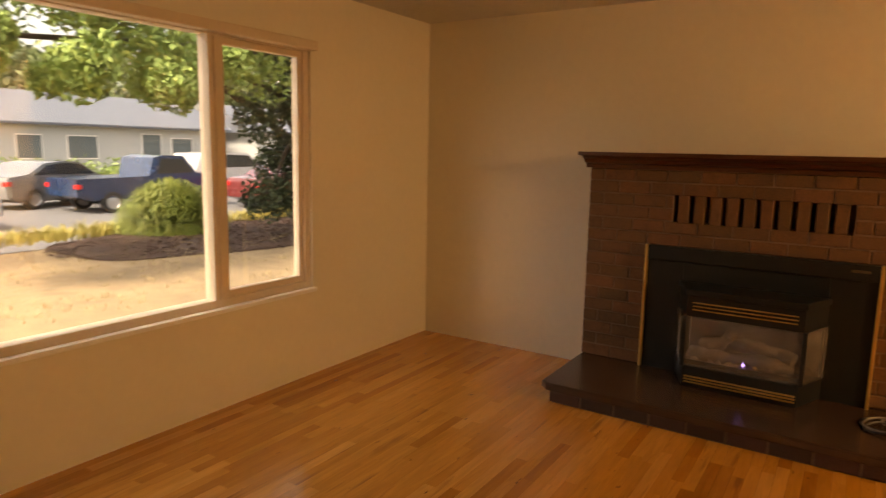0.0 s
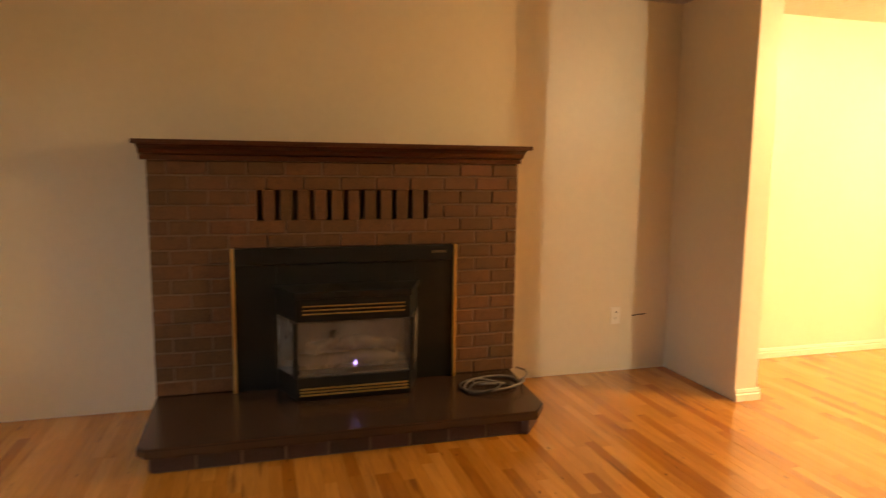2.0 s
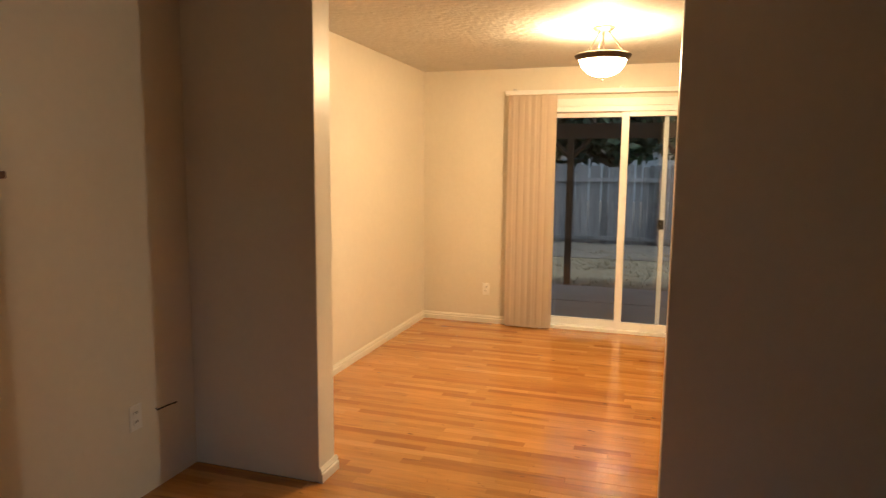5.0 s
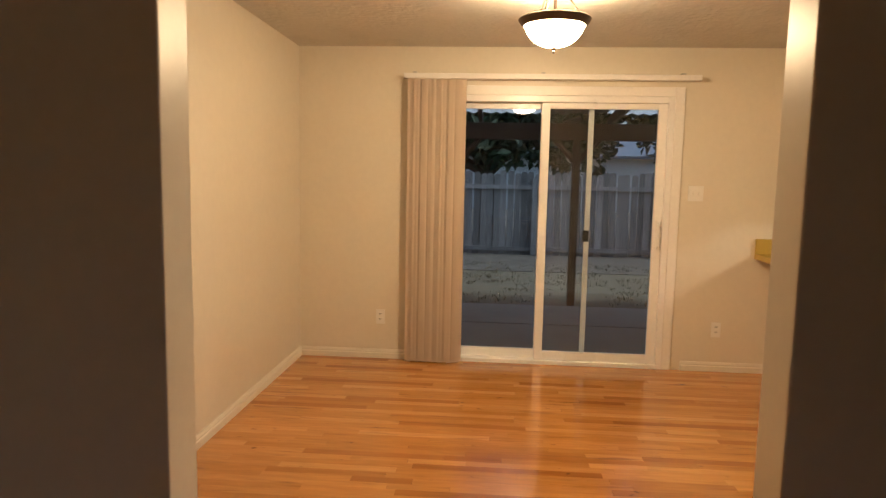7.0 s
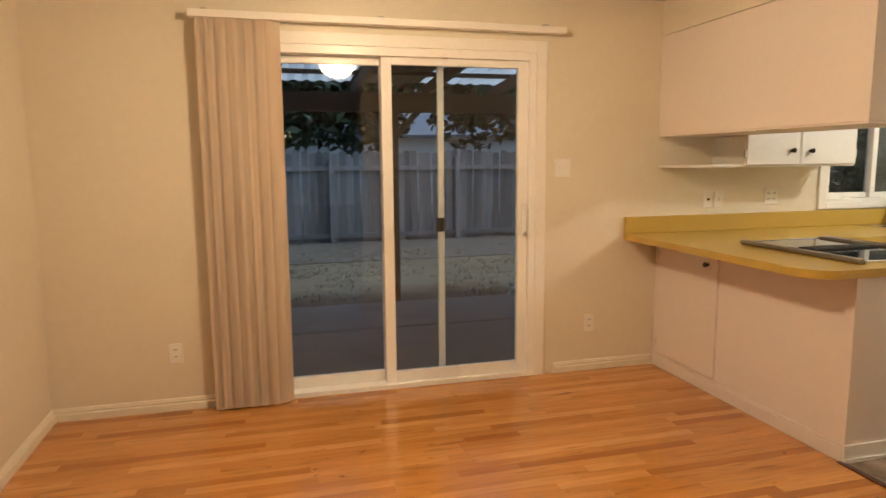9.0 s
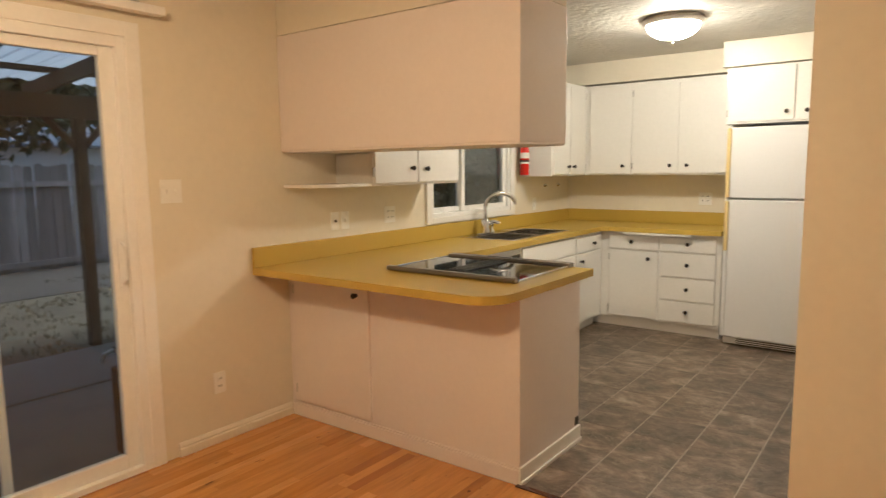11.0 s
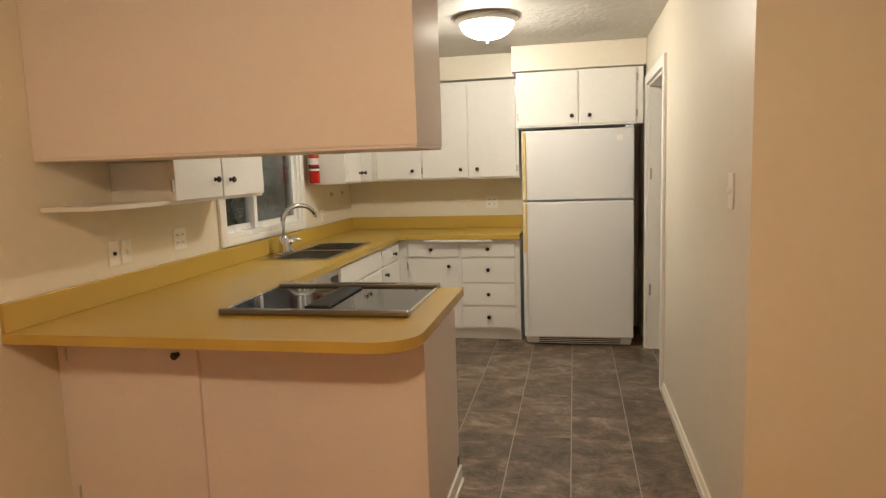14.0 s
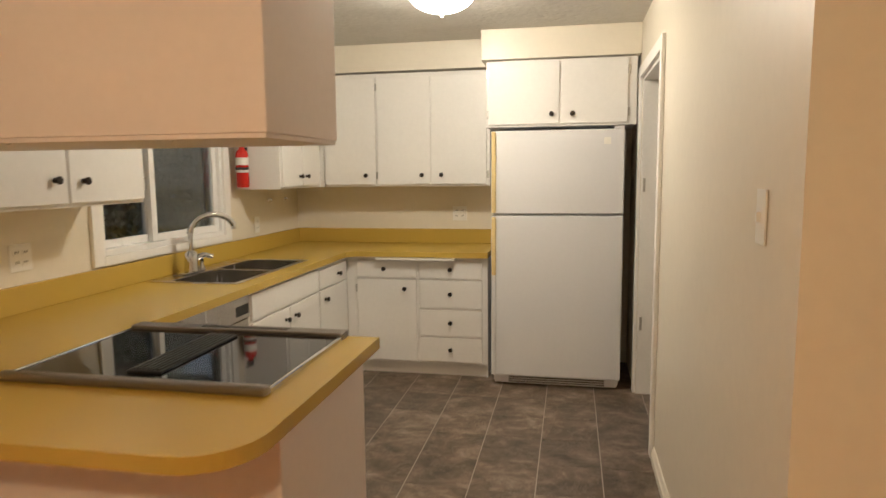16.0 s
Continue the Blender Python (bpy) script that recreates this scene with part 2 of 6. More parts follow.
def oak(name, piece):
    """Varnished oak strip: each strip of its own tone, soft lengthwise grain, dark streaks and a few knots."""
    m = bpy.data.materials.new(name)
    m.use_nodes = True
    t = m.node_tree
    b = t.nodes["Principled BSDF"]
    geo = t.nodes.new("ShaderNodeNewGeometry")
    rand = t.nodes.new("ShaderNodeObjectInfo").outputs["Random"] if piece == "object" else geo.outputs["Random Per Island"]
    cmb = t.nodes.new("ShaderNodeCombineXYZ")
    for i in range(3):
        t.links.new(rand, cmb.inputs[i])
    ad = t.nodes.new("ShaderNodeVectorMath")
    ad.operation = "MULTIPLY_ADD"
    ad.inputs[1].default_value = (37.0, 53.0, 71.0)
    t.links.new(cmb.outputs[0], ad.inputs[0])
    t.links.new(geo.outputs["Position"], ad.inputs[2])

    def noise_of(scale, stretch, detail, distortion=0.0):
        mp = t.nodes.new("ShaderNodeMapping")
        mp.inputs["Scale"].default_value = stretch
        t.links.new(ad.outputs[0], mp.inputs["Vector"])
        n = node(t, "ShaderNodeTexNoise", Scale=scale, Detail=detail, Distortion=distortion)
        t.links.new(mp.outputs[0], n.inputs["Vector"])
        return n.outputs["Fac"]

    def ranged(value, a, c, lo, hi):
        r = t.nodes.new("ShaderNodeMapRange")
        for key, v in (("From Min", a), ("From Max", c), ("To Min", lo), ("To Max", hi)):
            r.inputs[key].default_value = v
        t.links.new(value, r.inputs["Value"])
        return r.outputs[0]

    def darker(color, factor, tone):
        mx = t.nodes.new("ShaderNodeMix")
        mx.data_type = "RGBA"
        mx.inputs["B"].default_value = (*tone, 1)
        t.links.new(color, mx.inputs["A"])
        t.links.new(factor, mx.inputs["Factor"])
        return mx.outputs["Result"]

    ramp = t.nodes.new("ShaderNodeValToRGB")
    e = ramp.color_ramp.elements
    e[0].position, e[0].color = 0.0, (0.36, 0.135, 0.022, 1)
    e[1].position, e[1].color = 1.0, (0.65, 0.318, 0.078, 1)
    for at, c in ((0.22, (0.50, 0.212, 0.037, 1)), (0.78, (0.58, 0.262, 0.051, 1))):
        k = e.new(at)
        k.color = c
    t.links.new(rand, ramp.inputs["Fac"])
    hs = t.nodes.new("ShaderNodeHueSaturation")
    t.links.new(ramp.outputs["Color"], hs.inputs["Color"])
    t.links.new(ranged(noise_of(5.0, (8.0, 0.9, 1.0), 5.0, 0.6), 0.3, 0.7, 0.88, 1.12), hs.inputs["Value"])
    col = hs.outputs[0]
    col = darker(col, ranged(noise_of(2.2, (11.0, 1.0, 1.0), 3.0), 0.61, 0.76, 0.0, 0.62), (0.16, 0.062, 0.018))
    col = darker(col, ranged(noise_of(11.0, (2.4, 1.0, 1.0), 2.0), 0.71, 0.78, 0.0, 0.85), (0.09, 0.036, 0.014))
    t.links.new(col, b.inputs["Base Color"])
    t.links.new(ranged(noise_of(3.0, (1.0, 1.0, 1.0), 3.0), 0.3, 0.7, 0.14, 0.24), b.inputs["Roughness"])
    b.inputs["Coat Weight"].default_value = 0.3
    b.inputs["Coat Roughness"].default_value = 0.12
    return m


M = {
    "wall": surf("cream_wall_paint", (0.785, 0.725, 0.60), 0.38, 0.03, 0.7, 25, 0.16, 90, dist=0.002),
    "ceiling": surf("textured_ceiling", (0.63, 0.605, 0.55), 0.6, 0.06, 1.0, 30, 0.7, 22, spots=0.15, dist=0.012),
    "trim": surf("white_trim_paint", (0.88, 0.86, 0.82), 0.35, 0.04, 2, 50, 0.03, 90),
    "base_paint": surf("cream_baseboard_paint", (0.82, 0.77, 0.66), 0.35, 0.04, 2, 50, 0.03, 90),
    "vinyl": surf("white_vinyl_frame", (0.89, 0.88, 0.86), 0.3, 0.03, 2, 50, 0.02, 90),
    "beige_vinyl": surf("almond_window_frame", (0.72, 0.60, 0.47), 0.35, 0.05, 2, 50, 0.02, 90),
    "cabinet": surf("white_cabinet_paint", (0.83, 0.81, 0.77), 0.46, 0.03, 1.3, 40, 0.06, 110),
    # pinkish tone is the dining lamp's warm light, put into the cabinet colour
    "lamp_tinted": surf("lamp_tinted_cabinet_paint", (0.80, 0.725, 0.69), 0.42, 0.025, 1.0, 40, 0.06, 110),
    "counter": plain("mustard_laminate", (0.53, 0.365, 0.06), 0.27),
    "knob": surf("dark_bronze_knob", (0.035, 0.028, 0.024), 0.3, 0.2, 20, 90, 0.02, metal=0.6),
    "hinge": surf("steel_hinge", (0.55, 0.53, 0.5), 0.35, 0.1, 20, 90, metal=1.0),
    "steel": surf("brushed_steel", (0.58, 0.56, 0.53), 0.24, 0.06, 4, 200, 0.04, 500, metal=1.0, stretch=(1, 12, 1)),
    "dark_steel": plain("dark_brushed_steel", (0.26, 0.235, 0.205), 0.3, metal=0.9),
    "chrome": surf("chrome", (0.62, 0.62, 0.61), 0.08, 0.03, 5, 60, 0, metal=1.0, rvar=0.04),
    "black_glass": plain("black_ceramic_glass", (0.006, 0.006, 0.007), 0.04),
    "black_plastic": surf("black_plastic", (0.014, 0.014, 0.014), 0.4, 0.2, 6, 100, 0.05),
    "fridge": surf("white_enamel", (0.76, 0.76, 0.77), 0.3, 0.02, 1.5, 40, 0.12, 420, dist=0.001),
    "yellowed": surf("yellowed_plastic", (0.74, 0.58, 0.26), 0.4, 0.06, 5, 40, 0.03),
    "plate": surf("ivory_plate_plastic", (0.88, 0.86, 0.80), 0.3, 0.03, 8, 60, 0),
    "slot": surf("dark_slot", (0.03, 0.025, 0.02), 0.6, 0.1, 8, 60, 0),
    "red": surf("red_enamel", (0.55, 0.02, 0.012), 0.25, 0.06, 10, 80, 0.02),
    "label": surf("white_label", (0.78, 0.76, 0.72), 0.5, 0.05, 20, 120, 0),
    "bronze": surf("oil_rubbed_bronze", (0.10, 0.075, 0.055), 0.35, 0.2, 14, 80, 0.05, metal=0.8),
    "silver_lamp": plain("brushed_nickel", (0.62, 0.58, 0.52), 0.32, metal=0.5),
    "brass": plain("polished_brass", (0.72, 0.47, 0.17), 0.28, metal=0.65),
    "mantel": surf("dark_walnut_stain", (0.085, 0.032, 0.017), 0.3, 0.35, 3, 70, 0.08, 80, stretch=(0.12, 1, 1)),
    "mortar": surf("grey_mortar", (0.20, 0.13, 0.088), 0.9, 0.2, 6, 120, 0.5, 160, dist=0.004),
    "brick": surf("brown_red_brick", (0.140, 0.066, 0.028), 0.75, 0.28, 7, 110, 0.5, 120, piece="object", hue=0.19, spots=0.4, dist=0.004),
    "dark_brick": surf("dark_hearth_brick", (0.085, 0.045, 0.035), 0.6, 0.25, 7, 110, 0.4, 120, piece="object", hue=0.3, dist=0.003),
    "slab": plain("polished_brown_hearth_slab", (0.064, 0.037, 0.026), 0.27, coat=0.1, scale=5, amount=0.1),
    "stove": surf("black_stove_steel", (0.013, 0.014, 0.014), 0.35, 0.25, 5, 120, 0.12, 260),
    "logs": surf("ceramic_logs", (0.24, 0.19, 0.15), 0.9, 0.5, 14, 90, 0.6, 60, dist=0.01),
    "firebox": surf("sooty_firebrick", (0.28, 0.22, 0.17), 0.9, 0.35, 9, 70, 0.4, 60),
    "cable_grey": surf("grey_cable", (0.17, 0.155, 0.14), 0.5, 0.1, 20, 90, 0),
    "cable_black": surf("black_cable", (0.015, 0.015, 0.015), 0.45, 0.1, 20, 90, 0),
    "blind": surf("pinkish_fabric_slat", (0.88, 0.75, 0.60), 0.75, 0.05, 2, 60, 0.15, 300, stretch=(1, 1, 0.06)),
    "subfloor": surf("dark_subfloor", (0.05, 0.025, 0.012), 0.8, 0.1),
    "plank": oak("oak_plank", "object"),
    "plank_far": oak("oak_plank_far", "island"),
    "tile": slate("slate_vinyl_tile"),
    "grout": surf("light_grout", (0.42, 0.37, 0.31), 0.8, 0.1),
    "concrete": surf("patio_concrete", (0.20, 0.182, 0.16), 0.85, 0.16, 0.8, 30, 0.3, 60, spots=0.25),
    "dry_grass": surf("dry_lawn", (0.28, 0.205, 0.12), 0.95, 0.40, 0.9, 40, 0.8, 40, spots=0.35, dist=0.03),
    "yard": surf("patchy_yard", (0.125, 0.10, 0.06), 0.95, 0.35, 0.9, 14, 0.3, 40, spots=0.35, dist=0.03),
    "dirt": surf("dark_bare_earth", (0.092, 0.077, 0.06), 0.95, 0.5, 1.5, 30, 0.5, 40, spots=0.5, dist=0.03),
    "mulch": surf("bark_mulch", (0.075, 0.042, 0.03), 0.95, 0.5, 3, 60, 1.0, 60, dist=0.03),
    "asphalt": surf("asphalt", (0.12, 0.122, 0.128), 0.9, 0.12, 0.6, 60, 0.3, 120),
    "fence": surf("weathered_fence_board", (0.235, 0.225, 0.215), 0.85, 0.45, 4, 50, 0.4, 60, piece="object", hue=0.32, stretch=(1, 1, 0.1)),
    "timber": surf("brown_timber", (0.085, 0.050, 0.030), 0.7, 0.25, 3, 50, 0.2, 60),
    "panel_roof": translucent("translucent_corrugated_panel", (0.55, 0.57, 0.58)),
    "leaf": surf("maple_leaf", (0.20, 0.29, 0.08), 0.8, 0.25, 1.5, 30, 0, piece="island", hue=0.32),
    "dark_leaf": surf("dark_conifer_leaf", (0.04, 0.065, 0.03), 0.6, 0.3, 1.5, 30, 0, piece="island", hue=0.4),
    "bush": surf("grass_bush_blade", (0.20, 0.25, 0.05), 0.6, 0.2, 2, 30, 0, piece="island", hue=0.4),
    "strip": surf("yellowing_grass_blade", (0.34, 0.30, 0.08), 0.7, 0.25, 2, 30, 0, piece="island", hue=0.4),
    "bark": surf("tree_bark", (0.07, 0.05, 0.038), 0.9, 0.35, 6, 60, 0.8, 40, stretch=(1, 1, 0.2), dist=0.02),
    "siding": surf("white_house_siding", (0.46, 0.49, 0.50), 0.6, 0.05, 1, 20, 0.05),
    "yard_turf": surf("brown_yard_blade", (0.25, 0.205, 0.125), 0.8, 0.3, 2, 30, 0, piece="island", hue=0.5),
    "turf": surf("dry_grass_blade", (0.38, 0.30, 0.17), 0.8, 0.3, 2, 30, 0, piece="island", hue=0.25),
    "far_leaf": surf("far_tree_leaf", (0.11, 0.15, 0.06), 0.7, 0.4, 0.3, 3, 0, piece="island", hue=0.5),
    "roof": surf("grey_shingle", (0.105, 0.125, 0.16), 0.85, 0.15, 2, 30, 0.3),
    "house_glass": surf("dark_house_window", (0.13, 0.165, 0.18), 0.1, 0.2, 1, 20, 0),
    "car_silver": surf("silver_car_paint", (0.17, 0.175, 0.18), 0.22, 0.04, 2, 50, 0, coat=0.8, metal=0.3),
    "car_blue": surf("blue_car_paint", (0.010, 0.030, 0.085), 0.25, 0.06, 2, 50, 0, coat=0.8),
    "car_white": surf("white_car_paint", (0.42, 0.42, 0.43), 0.25, 0.04, 2, 50, 0, coat=0.8),
    "car_red": surf("maroon_car_paint", (0.14, 0.03, 0.03), 0.25, 0.05, 2, 50, 0, coat=0.8),
    "car_glass": surf("car_glass", (0.02, 0.025, 0.03), 0.06, 0.1, 2, 50, 0, coat=0.5),
    "tyre": surf("rubber_tyre", (0.02, 0.02, 0.02), 0.8, 0.1),
    "rim": surf("alloy_rim", (0.5, 0.5, 0.5), 0.3, 0.1, metal=1.0),
    "tail": surf("red_tail_light", (0.5, 0.02, 0.02), 0.2, 0.1),
    "pane": pane_glass("window_pane"),
    "pane_dark": pane_glass("tinted_patio_pane", (0.88, 0.92, 0.95)),
    "mesh": mesh_screen("grey_insect_mesh"),
    "stove_glass": hazy_pane("hazy_stove_pane"),
    "bowl_d": lit_bowl("lit_frosted_bowl_warm", LAMP_DINING, P_DINING * GLOW * 1.35),
    "bowl_k": lit_bowl("lit_frosted_bowl", LAMP_KITCHEN, P_KITCHEN * GLOW * 0.75),
    "bulb_d": glow("lit_bulb_warm", LAMP_DINING, P_DINING * 10.0),
    "bulb_k": glow("lit_bulb", LAMP_KITCHEN, P_KITCHEN * 17.0),
    "pilot": glow("violet_pilot_flame", (0.35, 0.25, 1.0), 0.8),
}

# ---- building blocks ----


def box(bm, x0, x1, y0, y1, z0, z1, bevel=0.0, seg=2):
    r = bmesh.ops.create_cube(bm, size=1.0, matrix=Matrix.Translation(((x0 + x1) / 2, (y0 + y1) / 2, (z0 + z1) / 2)) @ Matrix.Diagonal((abs(x1 - x0), abs(y1 - y0), abs(z1 - z0), 1)))
    if bevel:
        es = {e for v in r["verts"] for e in v.link_edges}
        bmesh.ops.bevel(bm, geom=list(es), offset=bevel, segments=seg, affect="EDGES", profile=0.6)
    return bm


def cbox(x0, x1, y0, y1, z0, z1, bevel=0.0, seg=2):
    return box(bmesh.new(), x0, x1, y0, y1, z0, z1, bevel, seg)


def lathe(bm, profile, axis="Z", n=24, at=(0, 0, 0)):
    """A turned shape from (radius, height) pairs."""
    turn = {"Z": Matrix(), "X": Matrix.Rotation(radians(90), 4, "Y"), "-X": Matrix.Rotation(radians(-90), 4, "Y"),
            "Y": Matrix.Rotation(radians(-90), 4, "X"), "-Y": Matrix.Rotation(radians(90), 4, "X")}[axis]
    rings = []
    for r, h in profile:
        if r < 1e-5:
            rings.append([bm.verts.new(turn @ Vector((0, 0, h)) + Vector(at))])
        else:
            rings.append([bm.verts.new(turn @ Vector((r * math.cos(2 * math.pi * i / n), r * math.sin(2 * math.pi * i / n), h)) + Vector(at)) for i in range(n)])
    for a, b in zip(rings, rings[1:]):
        for i in range(n):
            j = (i + 1) % n
            f = [a[i % len(a)], a[j % len(a)], b[j % len(b)], b[i % len(b)]]
            f = list(dict.fromkeys(f))
            if len(f) > 2:
                bm.faces.new(f)
    return bm


def tube(bm, points, r, n=8):
    """A round bar along a line of points."""
    pts = [Vector(p) for p in points]
    rings = []
    for i, p in enumerate(pts):
        d = (pts[min(i + 1, len(pts) - 1)] - pts[max(i - 1, 0)]).normalized()
        q = d.to_track_quat("Z", "Y")
        rr = r(i / (len(pts) - 1)) if callable(r) else r
        rings.append([bm.verts.new(p + q @ Vector((rr * math.cos(2 * math.pi * k / n), rr * math.sin(2 * math.pi * k / n), 0))) for k in range(n)])
    for a, b in zip(rings, rings[1:]):
        for k in range(n):
            bm.faces.new((a[k], a[(k + 1) % n], b[(k + 1) % n], b[k]))
    bm.faces.new(rings[0][::-1])
    bm.faces.new(rings[-1])
    return bm


def prism(bm, outline, axis, a, b, bevel=0.0):
    """An outline in the plane across the axis, drawn out from a to b along it."""
    def at(u, v, w):
        return {"X": (w, u, v), "Y": (u, w, v), "Z": (u, v, w)}[axis]
    lo = [bm.verts.new(at(u, v, a)) for u, v in outline]
    hi = [bm.verts.new(at(u, v, b)) for u, v in outline]
    fs = [bm.faces.new(lo), bm.faces.new(hi)]
    for i in range(len(outline)):
        j = (i + 1) % len(outline)
        fs.append(bm.faces.new((lo[i], lo[j], hi[j], hi[i])))
    bmesh.ops.recalc_face_normals(bm, faces=fs)
    if bevel:
        es = [e for f in fs[:2] for e in f.edges]
        bmesh.ops.bevel(bm, geom=list(set(es)), offset=bevel, segments=2, affect="EDGES")
    return bm


def mesh_of(name, bm, material, smooth=False, tidy=True):
    if tidy:
        bmesh.ops.recalc_face_normals(bm, faces=bm.faces[:])
    me = bpy.data.meshes.new(name)
    bm.to_mesh(me)
    bm.free()
    me.materials.append(M[material] if isinstance(material, str) else material)
    if smooth:
        me.shade_smooth()
        me.set_sharp_from_angle(angle=radians(40))
    return me


def part(name, bm, material, parent, label="", smooth=False, kind=""):
    ob = new(name, mesh_of(name, bm, material, smooth))
    ob.parent = parent
    if parent is not None and parent.type == "EMPTY":
        ob.matrix_parent_inverse = Matrix.Translation(-parent.location)
    return tagged(ob, label, kind=kind)


def thing(name, label, category, at=(0, 0, 0), group="", kind=""):
    ob = new(name)
    ob.location = at
    ob.empty_display_size = 0.1
    return tagged(ob, label, category, group, kind)


def setting(name, bm, material, label="", category="", smooth=False):
    return tagged(new(name, mesh_of(name, bm, material, smooth)), label, category or name.split("_")[0], kind="structure")


def wall_along(bm, axis, a0, a1, b0, b1, z0, z1, openings=()):
    """A wall from a0 to a1 along its axis, b0 to b1 thick, with openings (from, to, low, high)."""
    def put(u0, u1, w0, w1):
        if u1 - u0 > 1e-4 and w1 - w0 > 1e-4:
            if axis == "X":
                box(bm, u0, u1, b0, b1, w0, w1)
            else:
                box(bm, b0, b1, u0, u1, w0, w1)
    at = a0
    for u0, u1, w0, w1 in sorted(openings):
        put(at, u0, z0, z1)
        put(u0, u1, z0, w0)
        put(u0, u1, w1, z1)
        at = u1
    put(at, a1, z0, z1)
    return bm


def base_run(name, x0, y0, x1, y1, nx, ny, h=0.072):
    """A baseboard from one end to the other, standing out along the normal, with a small rounded cap."""
    bm = bmesh.new()
    prof = [(0, 0.0), (0.018, 0.0), (0.018, h - 0.032), (0.011, h - 0.026), (0.014, h - 0.018), (0.007, h), (0, h)]
    lo = [bm.verts.new((x0 + nx * d, y0 + ny * d, z)) for d, z in prof]
    hi = [bm.verts.new((x1 + nx * d, y1 + ny * d, z)) for d, z in prof]
    bm.faces.new(lo)
    bm.faces.new(hi)
    for i in range(len(prof)):
        j = (i + 1) % len(prof)
        bm.faces.new((lo[i], lo[j], hi[j], hi[i]))
    return setting(name, bm, "base_paint", "cream painted wooden baseboard with a moulded cap", "baseboard")

# ---- the house: walls, floors, ceilings ----
WW, BW, SD, KR, KB, CEIL = -2.97, 4.34, 5.25, 2.54, -3.22, 2.46
LS = -2.6                      # living room's far wall
DX0, DX1 = 1.74, 1.90          # wall between living and dining
OPEN0, OPEN1 = 2.075, 3.63      # the opening in it
KY = 0.56                      # kitchen's near line
WIN = (0.25, 3.03, 0.588, 2.13)
DOOR = (1.455, 3.32, 0.0, 2.10)
KWIN = (-2.02, -0.86, 1.10, 2.02)
KDOOR = (-2.50, -1.53, 0.0, 2.09)

setting("wall_west", wall_along(bmesh.new(), "Y", LS - 0.15, BW + 0.15, WW - 0.15, WW, 0, CEIL, [WIN]), "wall",
        "cream painted wall with the wide front window", "wall")
setting("wall_north", wall_along(bmesh.new(), "X", WW, SD, BW, BW + 0.15, 0, CEIL), "wall",
        "cream painted wall behind the fireplace", "wall")
setting("wall_east", wall_along(bmesh.new(), "Y", KB - 0.15, BW + 0.15, SD, SD + 0.15, 0, CEIL, [DOOR, KWIN]), "wall",
        "cream painted wall with patio door and kitchen window", "wall")
setting("wall_stub", cbox(DX0, DX1, OPEN1, BW, 0, CEIL, 0.006), "wall", "short cream painted wall beside the wide opening", "wall")
setting("wall_between", cbox(DX0, DX1, LS, OPEN0, 0, CEIL, 0.006), "wall", "cream painted wall between living room and kitchen", "wall")
setting("wall_closet", cbox(DX1, KR - 0.12, KY - 0.12, KY, 0, CEIL), "wall", "cream painted wall beside the kitchen entrance", "wall")
setting("wall_kitchen", wall_along(bmesh.new(), "Y", KB - 0.15, KY, KR - 0.12, KR, 0, CEIL, [KDOOR]), "wall",
        "glossy cream kitchen wall with a doorway", "wall")
setting("wall_kitchen_back", cbox(KR, SD, KB - 0.15, KB, 0, CEIL), "wall", "cream painted wall behind the kitchen cabinets", "wall")
setting("wall_south", cbox(WW, DX0, LS - 0.15, LS, 0, CEIL), "wall", "plain cream painted living room wall", "wall")
setting("wall_hall", cbox(DX1, KR - 0.12, KB - 0.15, KB, 0, CEIL), "wall", "plain wall closing the side passage", "wall")
setting("ceiling", cbox(WW - 0.15, SD + 0.15, KB - 0.15, BW + 0.15, CEIL, CEIL + 0.12), "ceiling", "off-white textured plaster ceiling", "ceiling")
setting("floor", cbox(WW, SD, KB, BW, -0.12, -0.0105), "subfloor", "dark subfloor under the oak strip floor", "floor")

base_run("baseboard", DX1, BW, SD, BW, 0, -1)
base_run("baseboard", SD, 3.33, SD, BW, -1, 0)
base_run("baseboard", SD, KY, SD, 1.31, -1, 0)
base_run("baseboard", DX1, KY, DX1, OPEN0, 1, 0)
base_run("baseboard", DX1, KY, KR, KY, 0, 1)
base_run("baseboard", DX1, OPEN1, DX1, BW, 1, 0)
base_run("baseboard", DX0, OPEN1, DX1 + 0.014, OPEN1, 0, -1)
base_run("baseboard", DX0, OPEN0, DX1 + 0.014, OPEN0, 0, 1)
base_run("baseboard", KR, -1.44, KR, KY, 1, 0)


